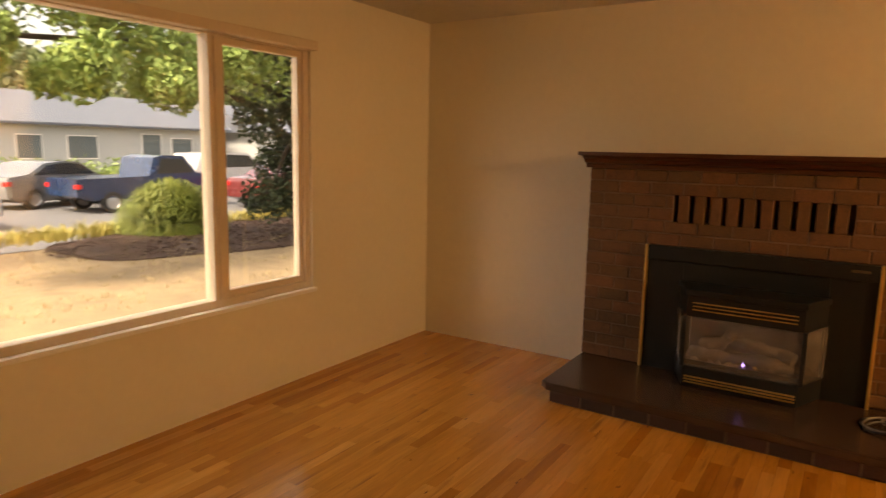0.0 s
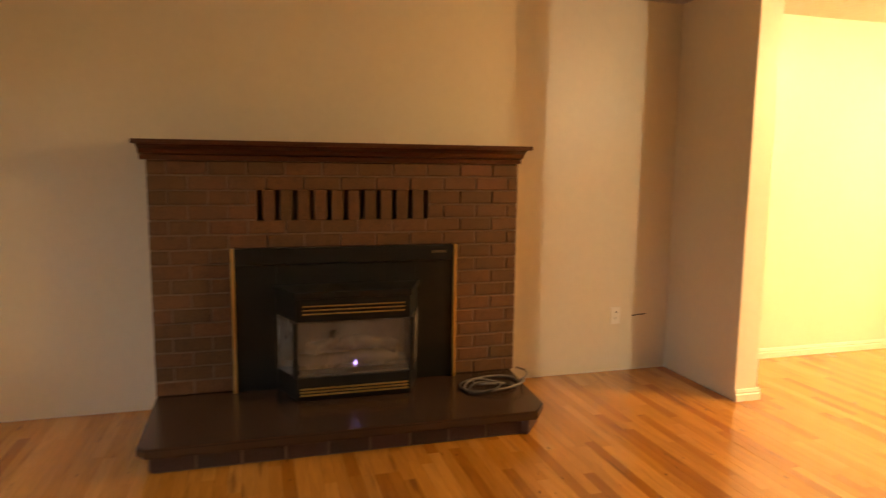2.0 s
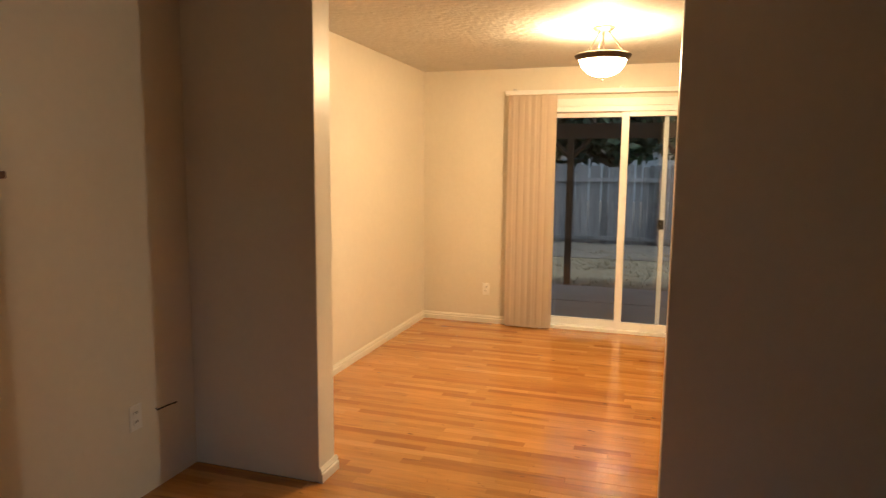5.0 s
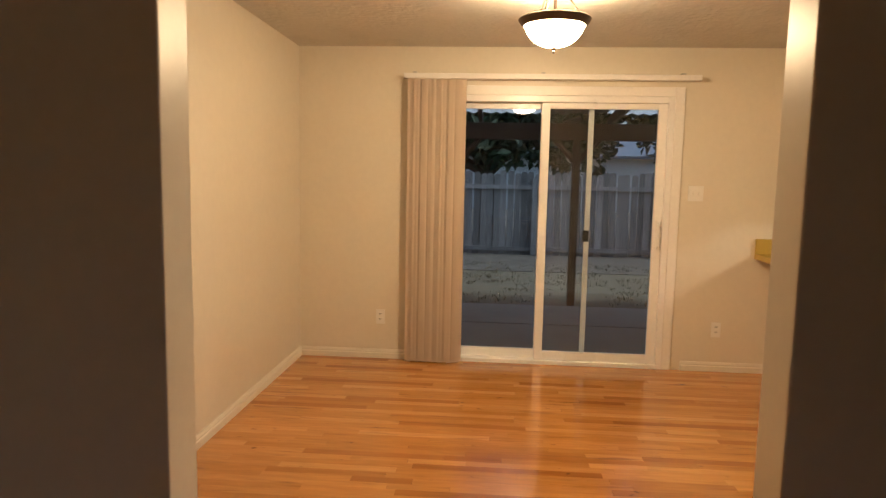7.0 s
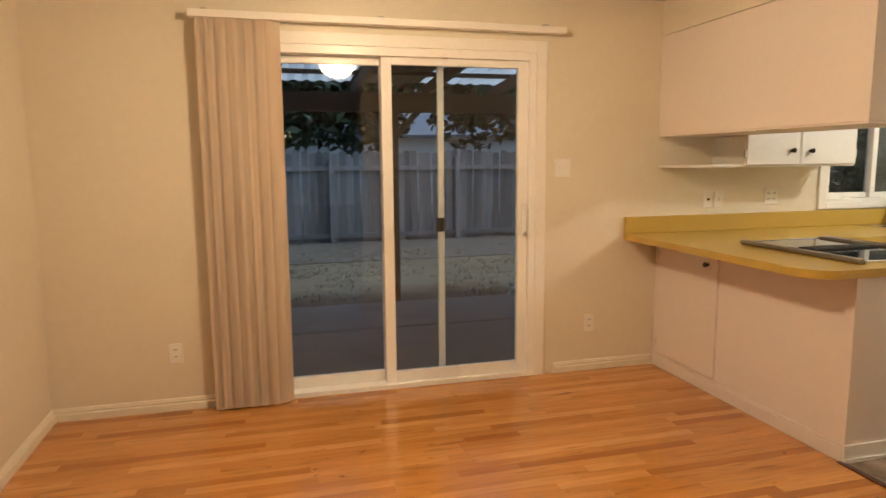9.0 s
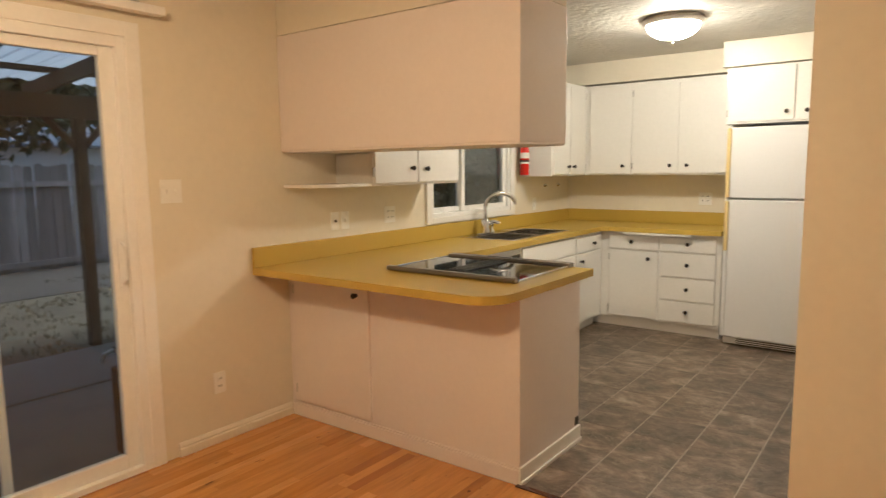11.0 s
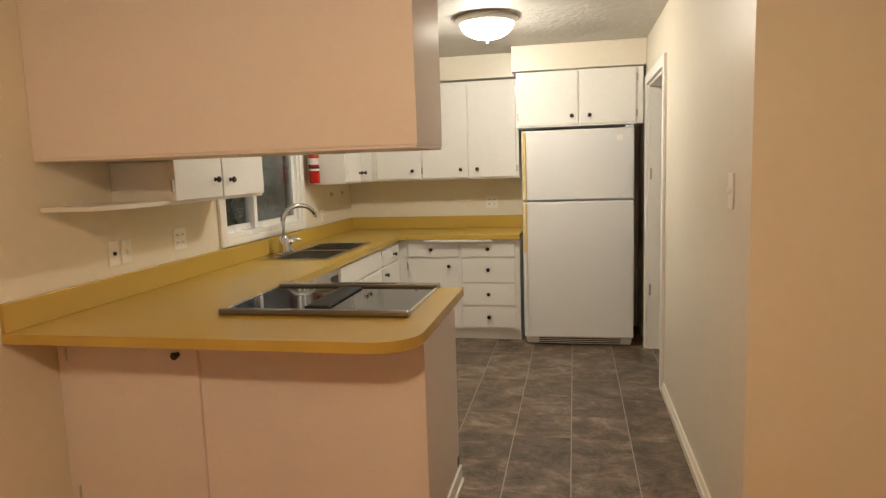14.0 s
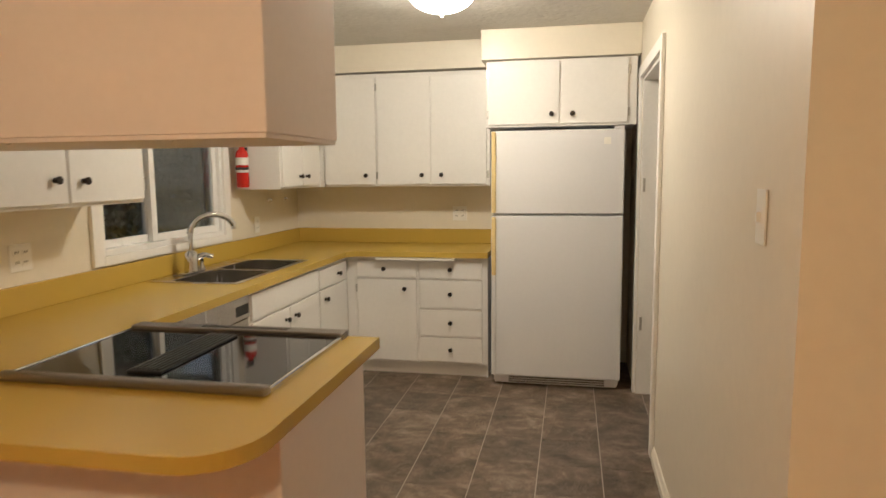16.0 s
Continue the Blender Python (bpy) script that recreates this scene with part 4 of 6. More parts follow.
def bowl_lamp(name, at, r, drop, rods, label, glow_mat, metal):
    """A ceiling lamp: canopy, rods, metal ring, glass bowl and finial."""
    x, y, z = at
    o = thing(name, label, "ceiling lamp", at)
    zr = z - drop
    if rods:
        part("canopy", lathe(bmesh.new(), [(0, z), (0.075, z), (0.075, z - 0.012), (0.05, z - 0.03), (0, z - 0.032)], at=(x, y, 0)), metal, o, smooth=True)
        for k in range(3):
            a = 2 * math.pi * k / 3 + 0.4
            part("rod", tube(bmesh.new(), [(x + 0.035 * math.cos(a), y + 0.035 * math.sin(a), z - 0.03), (x + (r - 0.03) * math.cos(a), y + (r - 0.03) * math.sin(a), zr + 0.008)], 0.005, 8), metal, o)
        part("stem", tube(bmesh.new(), [(x, y, z - 0.03), (x, y, zr - 0.02)], 0.008, 10), metal, o)
        ring = [(r - 0.03, zr - 0.012), (r - 0.035, zr + 0.01), (r, zr + 0.016), (r + 0.012, zr + 0.006), (r + 0.002, zr - 0.012), (r - 0.015, zr - 0.028), (r - 0.03, zr - 0.012)]
    else:
        part("pan", lathe(bmesh.new(), [(0, z - 0.001), (r - 0.03, z - 0.001), (r - 0.03, z - 0.02), (0, z - 0.02)], n=40, at=(x, y, 0)), metal, o)
        ring = [(r - 0.035, z - 0.002), (r, z - 0.004), (r + 0.012, zr + 0.012), (r, zr), (r - 0.02, zr - 0.012), (r - 0.035, zr)]
    part("ring", lathe(bmesh.new(), ring, n=48, at=(x, y, 0)), metal, o, smooth=True)
    rb, deep = r - 0.022, 0.125 if rods else 0.10
    prof = [(rb * math.cos(t), zr - 0.008 - deep * math.sin(t)) for t in [i * math.pi / 2 / 10 for i in range(11)]]
    prof[-1] = (0, prof[-1][1])
    part("bowl", lathe(bmesh.new(), prof, n=40, at=(x, y, 0)), glow_mat, o, "lit white glass bowl", smooth=True)
    bz = zr - 0.055 if rods else zr - 0.045
    part("bulb", lathe(bmesh.new(), [(0, bz - 0.032), (0.017, bz - 0.027), (0.030, bz - 0.010), (0.031, bz + 0.004), (0.022, bz + 0.024), (0.012, bz + 0.036), (0, bz + 0.038)], n=16, at=(x, y, 0)), glow_mat.replace("bowl", "bulb"), o, "lit bulb", smooth=True)
    zb = zr - 0.008 - deep
    part("finial", lathe(bmesh.new(), [(0, zb + 0.002), (0.013, zb), (0.011, zb - 0.008), (0.005, zb - 0.012), (0.009, zb - 0.020), (0.005, zb - 0.028), (0, zb - 0.03)], n=14, at=(x, y, 0)), metal, o, smooth=True)


vertical_blind()
bowl_lamp("semi_flush_lamp", (3.63, 2.51, CEIL), 0.175, 0.19, True, "lit glass bowl lamp with bronze ring hanging on rods", "bowl_d", "bronze")
bowl_lamp("flush_lamp", (3.65, -1.48, CEIL), 0.195, 0.035, False, "lit glass bowl lamp with nickel ring on the kitchen ceiling", "bowl_k", "silver_lamp")
plate("light_switch", (SD, 1.265, 1.38), (-1, 0), "white double light switch beside the patio door", "switch", 0.115, 0.118, "switch")
plate("wall_outlet", (SD, 1.05, 0.33), (-1, 0), "ivory wall outlet below the light switch", "outlet")
plate("wall_outlet", (SD, 3.68, 0.34), (-1, 0), "ivory wall outlet beside the vertical blind", "outlet")

# ---- kitchen ----
CT = 0.93


def knob(parent, at, axis):
    d = {"X": (1, 0), "-X": (-1, 0), "Y": (0, 1), "-Y": (0, -1)}[axis]
    bm = lathe(bmesh.new(), [(0, 0.0), (0.011, 0.0), (0.011, 0.004), (0.006, 0.009), (0.007, 0.016), (0.0155, 0.020), (0.0165, 0.026), (0.012, 0.031), (0, 0.032)], axis, 16, at)
    part("knob", bm, "knob", parent, "dark bronze knob", smooth=True)


def hinge(parent, at, axis):
    s = {"Y": (0.009, 0.006), "X": (0.006, 0.009)}[axis]
    bm = cbox(at[0] - s[0], at[0] + s[0], at[1] - s[1], at[1] + s[1], at[2] - 0.028, at[2] + 0.028, 0.003)
    part("hinge", bm, "hinge", parent)


def front(parent, name, face, a0, a1, z0, z1, axis, knob_at=None, hinge_side=0, material="cabinet"):
    """A door or drawer front, 18 mm thick, on a cabinet face; axis is the way it looks."""
    s = {"Y": 1, "-Y": -1, "X": 1, "-X": -1}[axis]
    lo, hi = sorted((face, face + s * 0.018))
    if axis in ("Y", "-Y"):
        bm = cbox(a0, a1, lo, hi, z0, z1, 0.004)
    else:
        bm = cbox(lo, hi, a0, a1, z0, z1, 0.004)
    d = part(name, bm, material, parent)
    out = face + s * 0.018
    if knob_at:
        u, w = knob_at
        knob(d, (u, out, w) if axis in ("Y", "-Y") else (out, u, w), axis)
    if hinge_side:
        u = a0 if hinge_side < 0 else a1
        u += -0.006 if hinge_side < 0 else 0.006
        for w in (z0 + 0.07, z1 - 0.07):
            hinge(d, (u, face + s * 0.008, w) if axis in ("Y", "-Y") else (face + s * 0.008, u, w), "Y" if axis in ("Y", "-Y") else "X")
    return d


def peninsula():
    x0, y0, y1 = 3.655, -0.09, 0.545
    c = thing("peninsula_cabinet", "white peninsula cabinet tinted pinkish for lamp light, with one door and baseboard", "cabinet", (4.4, 0.25, 0))
    # panels facing the dining lamp carry its warmth in their base colour
    part("body", cbox(x0, SD - 0.001, y0, y1, 0.0, CT - 0.04, 0.003), "lamp_tinted", c)
    d = front(c, "door", y1, 4.585, 5.185, 0.10, 0.85, "Y", (4.67, 0.795), 1, "lamp_tinted")
    bm = cbox(x0 + 0.0, SD - 0.016, y1, y1 + 0.012, 0.0, 0.07, 0.003)
    box(bm, x0, SD - 0.016, y1, y1 + 0.008, 0.0705, 0.082, 0.003)
    part("kickboard", bm, "lamp_tinted", c)
    bm = cbox(x0 - 0.013, x0 - 0.001, y0, y1 + 0.012, 0.0, 0.085, 0.003)
    box(bm, x0 - 0.022, x0 - 0.0135, y0, y1 + 0.012, 0.0, 0.02, 0.003)
    part("baseboard", bm, "trim", c)
    part("cut_out", cbox(x0 - 0.0012, x0 + 0.01, y0 + 0.004, y0 + 0.045, 0.088, 0.135), "slot", c, "dark notch in the end panel")


def hanging_cabinet():
    x0, y0, y1, z0, z1 = 3.65, 0.11, 0.558, 1.58, 2.24
    c = thing("hanging_cabinet", "white cabinet tinted pinkish for lamp light, hanging from the ceiling above the peninsula", "cabinet", (4.4, 0.3, z0))
    # same base colour with the dining lamp's warm light mixed in
    part("body", cbox(x0, SD - 0.001, y0, y1, z0 + 0.012, z1 - 0.004, 0.003), "lamp_tinted", c)
    part("bottom_panel", cbox(x0 + 0.004, SD - 0.001, y0 + 0.004, y1 - 0.004, z0, z0 + 0.0118, 0.002), "lamp_tinted", c)
    for x in (3.9, 4.35):
        part("screw", lathe(bmesh.new(), [(0, 0), (0.005, 0), (0.004, -0.003), (0, -0.004)], n=8, at=(x, y1 - 0.02, z0)), "hinge", c)
    setting("soffit_peninsula", cbox(x0 + 0.003, SD - 0.001, y0 + 0.003, y1 - 0.003, z1, CEIL - 0.001, 0.003), "wall", "cream soffit above the hanging cabinet", "soffit")


def countertop():
    r = 0.16
    arc = [(3.63 + r - r * math.cos(t), 0.80 - r + r * math.sin(t)) for t in [i * math.pi / 2 / 8 for i in range(9)]]
    c = thing("countertop", "mustard yellow laminate countertop with matching backsplash", "countertop", (4.9, -1.0, CT))
    # the hole for the sink is left open
    bm = bmesh.new()
    hx0, hx1, hy0, hy1 = 4.70, 5.10, -2.04, -1.14
    prism(bm, [(SD - 0.001, 0.80), (SD - 0.001, hy1), (4.585, hy1), (4.585, -0.20), (3.63, -0.20)] + arc, "Z", CT - 0.04, CT)
    prism(bm, [(SD - 0.001, hy0), (SD - 0.001, KB + 0.001), (3.555, KB + 0.001), (3.555, -2.585), (4.53, -2.585), (4.585, -2.53), (4.585, hy0)], "Z", CT - 0.04, CT)
    box(bm, 4.585, hx0, hy0, hy1, CT - 0.04, CT)
    box(bm, hx1, SD - 0.001, hy0, hy1, CT - 0.04, CT)
    bmesh.ops.remove_doubles(bm, verts=bm.verts[:], dist=0.0002)
    part("worktop", bm, "counter", c)
    bm = cbox(SD - 0.022, SD - 0.001, KB + 0.022, 0.80, CT + 0.0005, 1.045, 0.004)
    part("backsplash", bm, "counter", c)
    part("backsplash", cbox(3.56, SD - 0.001, KB + 0.001, KB + 0.0215, CT + 0.0005, 1.045, 0.004), "counter", c)


def cooktop():
    x0, x1, y0, y1, z = 3.74, 4.55, -0.19, 0.44, CT
    c = thing("cooktop", "black glass downdraft cooktop with steel frame set in the counter", "cooktop", ((x0 + x1) / 2, 0.12, z))
    part("glass_top", cbox(x0 + 0.012, x1 - 0.012, y0 + 0.065, y1 - 0.03, z + 0.001, z + 0.014, 0.003), "black_glass", c)
    part("front_bar", cbox(x0, x1, y1 - 0.0295, y1 + 0.004, z + 0.001, z + 0.027, 0.008), "dark_steel", c, "brushed steel edge bar")
    part("back_bar", cbox(x0, x1, y0, y0 + 0.0645, z + 0.001, z + 0.026, 0.005), "dark_steel", c, "brushed steel control bar")
    for a in (x0, x1 - 0.0115):
        part("side_bar", cbox(a, a + 0.0115, y0 + 0.065, y1 - 0.03, z + 0.001, z + 0.017, 0.003), "chrome", c)
    v = part("vent", cbox(4.10, 4.21, y0 + 0.11, y1 - 0.09, z + 0.0145, z + 0.022, 0.003), "black_plastic", c, "black downdraft vent grille")
    for i in range(6):
        part("vent_slat", cbox(4.112 + i * 0.0155, 4.121 + i * 0.0155, y0 + 0.12, y1 - 0.10, z + 0.0222, z + 0.0252), "stove", v)
    part("control_strip", cbox(3.95, 4.28, y0 + 0.02, y0 + 0.045, z + 0.0262, z + 0.0275), "black_plastic", c)


def sink():
    s = thing("sink", "stainless steel double bowl sink set in the counter", "sink", (4.92, -1.61, CT))
    x0, x1, y0, y1 = 4.675, 5.19, -2.05, -1.12
    b = [(4.705, 5.075, -2.02, -1.60), (4.705, 5.075, -1.575, -1.15)]
    bm = bmesh.new()
    z0, z1 = CT + 0.0008, CT + 0.006
    box(bm, x0, 4.705, y0, y1, z0, z1, 0.002)
    box(bm, 5.075, x1, y0, y1, z0, z1, 0.002)
    box(bm, 4.7055, 5.0745, y0, -2.02, z0, z1, 0.002)
    box(bm, 4.7055, 5.0745, -1.60, -1.575, z0, z1, 0.002)
    box(bm, 4.7055, 5.0745, -1.15, y1, z0, z1, 0.002)
    part("rim", bm, "steel", s)
    for a in b:
        bm = cbox(a[0], a[1], a[2], a[3], CT - 0.17, CT + 0.003)
        top = max(bm.faces, key=lambda f: f.calc_center_median().z)
        bmesh.ops.delete(bm, geom=[top], context="FACES")
        bmesh.ops.bevel(bm, geom=[e for e in bm.edges if not e.is_boundary], offset=0.035, segments=4, affect="EDGES")
        bmesh.ops.solidify(bm, geom=bm.faces[:], thickness=0.0015)
        k = part("basin", bm, "steel", s, smooth=True)
        part("drain", lathe(bmesh.new(), [(0, 0), (0.04, 0.0), (0.045, 0.003), (0.0, 0.003)], n=20, at=((a[0] + a[1]) / 2, (a[2] + a[3]) / 2, CT - 0.169)), "chrome", k)
    f = thing("faucet", "chrome gooseneck kitchen faucet with lever handles", "faucet", (5.11, -1.43, CT))
    x, y, z = 5.125, -1.43, CT + 0.0065
    part("base_plate", cbox(x - 0.028, x + 0.028, y - 0.10, y + 0.10, z, z + 0.012, 0.005), "chrome", f)
    part("body", lathe(bmesh.new(), [(0, 0), (0.042, 0), (0.038, 0.05), (0.034, 0.10), (0.020, 0.115), (0, 0.115)], n=20, at=(x, y, z + 0.012)), "chrome", f, smooth=True)
    pts = [(x, y, z + 0.10)]
    for i in range(17):
        t = math.pi * (1 - i / 16 * 0.90)
        pts.append((x - 0.105 * 0.75 - 0.105 * 0.75 * math.cos(t), y - 0.105 * 1.05 - 0.105 * 1.05 * math.cos(t), z + 0.23 + 0.10 * math.sin(t)))
    part("spout", tube(bmesh.new(), pts, 0.017, 12), "chrome", f, smooth=True)
    part("aerator", lathe(bmesh.new(), [(0, 0), (0.014, 0), (0.014, 0.03), (0, 0.03)], n=14, at=(pts[-1][0], pts[-1][1], pts[-1][2] - 0.025)), "chrome", f, smooth=True)
    part("lever", tube(bmesh.new(), [(x - 0.005, y - 0.01, z + 0.075), (x - 0.05, y - 0.05, z + 0.10), (x - 0.085, y - 0.085, z + 0.085)], lambda s: 0.019 - 0.006 * s, 10), "chrome", f, smooth=True)
    part("spray_head", lathe(bmesh.new(), [(0, 0), (0.02, 0), (0.014, 0.02), (0.012, 0.06), (0.018, 0.075), (0.0, 0.085)], n=16, at=(x, y - 0.10, z + 0.012)), "chrome", f, smooth=True)


def base_cabinets():
    top = CT - 0.0405
    fx = 4.62
    d = thing("dishwasher", "steel and black dishwasher under the counter", "dishwasher", (4.95, -0.85, 0))
    part("body", cbox(fx + 0.02, SD - 0.03, -1.12, -0.52, 0.02, top), "black_plastic", d)
    part("door", cbox(fx - 0.005, fx + 0.0195, -1.117, -0.523, 0.12, 0.76, 0.006), "steel", d)
    p = part("control_panel", cbox(fx - 0.012, fx + 0.0195, -1.117, -0.523, 0.764, top - 0.006, 0.005), "steel", d)
    part("vent", cbox(fx - 0.014, fx - 0.0122, -1.10, -0.98, 0.79, 0.84), "black_plastic", p)
    part("toe_panel", cbox(fx + 0.03, fx + 0.06, -1.117, -0.523, 0.0, 0.115), "black_plastic", d)
    # sink unit
    c = thing("sink_cabinet", "white painted base cabinet below the sink", "cabinet", (4.95, -1.57, 0), "kitchen base cabinets")
    part("body", cbox(fx, fx + 0.02, -2.055, -1.125, 0.09, top, 0.002), "cabinet", c)
    part("toe_board", cbox(fx + 0.06, fx + 0.075, -2.60, -1.145, 0.0, 0.089), "cabinet", c)
    front(c, "false_front", fx, -2.045, -1.135, 0.735, 0.875, "-X")
    front(c, "door", fx, -2.045, -1.595, 0.11, 0.72, "-X", (-1.66, 0.655), -1)
    front(c, "door", fx, -1.585, -1.135, 0.11, 0.72, "-X", (-1.53, 0.655), 1)
    c = thing("drawer_cabinet", "white painted base cabinet with drawer and door", "cabinet", (4.95, -2.3, 0), "kitchen base cabinets")
    part("body", cbox(fx, fx + 0.02, -2.64, -2.0555, 0.09, top, 0.002), "cabinet", c)
    front(c, "drawer", fx, -2.58, -2.065, 0.735, 0.86, "-X", (-2.40, 0.795))
    front(c, "door", fx, -2.58, -2.065, 0.11, 0.72, "-X", (-2.15, 0.655), -1)
    fy = -2.64
    c = thing("door_cabinet", "white painted base cabinet with a door and a drawer", "cabinet", (4.35, -2.9, 0), "kitchen base cabinets")
    part("body", cbox(4.07, fx - 0.001, fy - 0.02, fy, 0.09, top, 0.002), "cabinet", c)
    front(c, "drawer", fy, 4.085, 4.535, 0.735, 0.86, "Y", (4.325, 0.80))
    front(c, "door", fy, 4.085, 4.535, 0.11, 0.72, "Y", (4.17, 0.655), 1)
    c = thing("drawer_cabinet", "white painted base cabinet with four drawers", "cabinet", (3.8, -2.9, 0), "kitchen base cabinets")
    part("body", cbox(3.56, 4.0695, fy - 0.02, fy, 0.09, top, 0.002), "cabinet", c)
    part("side", cbox(3.56, 3.575, KB + 0.002, fy - 0.0205, 0.0, top, 0.002), "cabinet", c)
    for z0, z1 in ((0.735, 0.86), (0.515, 0.72), (0.31, 0.50), (0.115, 0.295)):
        front(c, "drawer", fy, 3.60, 4.06, z0, z1, "Y", (3.83, (z0 + z1) / 2 + 0.005))
    b = thing("toe_board", "pale painted toe board under the cabinets", "toe board", (4.1, -2.7, 0))
    part("board", cbox(3.56, 4.72, fy - 0.055, fy - 0.04, 0.0, 0.089), "cabinet", b)
    b = thing("breadboard", "pale wooden pull-out breadboard under the counter edge", "breadboard", (4.1, -2.6, 0.87))
    part("board", cbox(3.79, 4.38, fy - 0.3, fy + 0.072, 0.870, 0.886, 0.004), "plate", b)


def upper_cabinets():
    z0, z1 = 1.395, 2.243
    fy = -2.91
    for a, b, doors, lab in ((4.4455, 4.88, 1, "white painted wall cabinet with one door"), (3.575, 4.445, 2, "white painted wall cabinet with two doors")):
        c = thing("wall_cabinet", lab, "cabinet", ((a + b) / 2, -3.05, z0), "kitchen wall cabinets")
        part("body", cbox(a, b, KB + 0.001, fy, z0, z1, 0.002), "cabinet", c)
    # three flush doors across the back
    cabs = [o for o in bpy.data.objects if o.name.startswith("wall_cabinet")]
    one, two = cabs[0], cabs[1]
    front(one, "door", fy, 4.455, 4.865, z0 + 0.015, z1 - 0.03, "Y", (4.53, z0 + 0.085), -1)
    front(two, "door", fy, 4.025, 4.44, z0 + 0.015, z1 - 0.03, "Y", (4.09, z0 + 0.085), 1)
    front(two, "door", fy, 3.60, 4.015, z0 + 0.015, z1 - 0.03, "Y", (3.94, z0 + 0.085), -1)
    c = thing("corner_cabinet", "white painted corner wall cabinet with two doors", "cabinet", (5.0, -2.6, z0), "kitchen wall cabinets")
    part("body", cbox(4.92, SD - 0.001, KB + 0.001, -2.20, z0, z1, 0.002), "cabinet", c)
    part("filler", cbox(4.8805, 4.9195, KB + 0.001, fy, z0, z1, 0.002), "cabinet", c)
    front(c, "door", 4.92, -2.54, -2.215, z0 + 0.015, z1 - 0.03, "-X", (-2.49, z0 + 0.085))
    front(c, "door", 4.92, -2.875, -2.55, z0 + 0.015, z1 - 0.03, "-X", (-2.60, z0 + 0.085), -1)
    setting("soffit_back", cbox(3.5705, SD - 0.001, KB + 0.001, fy + 0.02, z1 + 0.014, CEIL - 0.001, 0.003), "wall", "cream soffit above the wall cabinets", "soffit")
    c = thing("fridge_cabinet", "white painted two-door cabinet above the refrigerator", "cabinet", (3.07, -2.9, 1.805), "kitchen wall cabinets")
    part("body", cbox(KR + 0.022, 3.569, KB + 0.001, -2.63, 1.805, 2.25, 0.002), "cabinet", c)
    front(c, "door", -2.63, 3.07, 3.55, 1.82, 2.237, "Y", (3.12, 1.885), 1)
    front(c, "door", -2.63, 2.62, 3.06, 1.82, 2.237, "Y", (2.98, 1.885), -1)
    setting("soffit_fridge", cbox(KR + 0.001, 3.60, KB + 0.001, -2.60, 2.258, CEIL - 0.001, 0.003), "wall", "cream soffit above the refrigerator", "soffit")
    # over the counter: small two-door cabinet and a corner shelf
    c = thing("wall_cabinet", "white painted low wall cabinet with two doors over the counter", "cabinet", (5.1, -0.3, 1.38), "kitchen wall cabinets")
    part("body", cbox(4.93, SD - 0.001, -0.765, 0.105, 1.375, 2.24, 0.002), "cabinet", c)
    part("side_panel", cbox(4.93, SD - 0.001, 0.1055, 0.125, 1.375, 1.575, 0.002), "cabinet", c)
    front(c, "door", 4.93, -0.755, -0.305, 1.39, 2.20, "-X", (-0.373, 1.478), -1)
    front(c, "door", 4.93, -0.29, 0.12, 1.39, 2.20, "-X", (-0.224, 1.482), 1)
    s = thing("corner_shelf", "small white shelf with a curved front on the wall", "shelf", (5.1, 0.35, 1.385))
    arc = [(4.94 + 0.30 * (1 - math.cos(t)) * 0.25, 0.1255 + 0.42 * math.sin(t)) for t in [i * math.pi / 2 / 10 for i in range(11)]]
    part("board", prism(bmesh.new(), [(SD - 0.001, 0.1255)] + arc + [(SD - 0.001, 0.55)], "Z", 1.375, 1.393), "cabinet", s)


def refrigerator():
    x0, x1, fy, z1 = 2.64, 3.52, -2.50, 1.772
    r = thing("refrigerator", "white top-freezer refrigerator with yellowed side handles", "refrigerator", (3.07, -2.9, 0))
    part("body", cbox(x0 + 0.01, x1 - 0.01, KB + 0.03, fy - 0.065, 0.02, z1 - 0.012, 0.006), "fridge", r)
    top = part("freezer_door", cbox(x0, x1, fy - 0.06, fy, 1.212, z1, 0.012, 3), "fridge", r)
    low = part("fridge_door", cbox(x0, x1, fy - 0.06, fy, 0.075, 1.200, 0.012, 3), "fridge", r)
    part("handle", cbox(x1 - 0.035, x1 - 0.006, fy + 0.0005, fy + 0.028, 1.219, z1 - 0.005, 0.008), "yellowed", top, "yellowed plastic handle strip")
    part("handle", cbox(x1 - 0.035, x1 - 0.006, fy + 0.0005, fy + 0.028, 0.79, 1.192, 0.008), "yellowed", low, "yellowed plastic handle strip")
    part("trim_strip", cbox(x1 - 0.035, x1 - 0.006, fy + 0.0005, fy + 0.02, 0.085, 0.789, 0.006), "fridge", low)
    part("badge", cbox(x0 + 0.09, x0 + 0.135, fy + 0.0005, fy + 0.002, z1 - 0.10, z1 - 0.055), "plate", top)
    part("hinge_cap", cbox(x0 + 0.005, x0 + 0.07, fy - 0.055, fy - 0.005, z1 + 0.0005, z1 + 0.018, 0.004), "fridge", r)
    part("kick_grille", cbox(x0 + 0.02, x1 - 0.02, fy - 0.06, fy - 0.045, 0.012, 0.073, 0.003), "fridge", r)
    for i in range(3):
        part("grille_slot", cbox(x0 + 0.10, x1 - 0.12, fy - 0.0449, fy - 0.0435, 0.020 + i * 0.016, 0.028 + i * 0.016), "slot", r)
    for a in (x0 + 0.06, x1 - 0.06):
        part("foot", lathe(bmesh.new(), [(0, 0), (0.018, 0), (0.018, 0.02), (0, 0.021)], n=12, at=(a, fy - 0.12, 0)), "black_plastic", r)


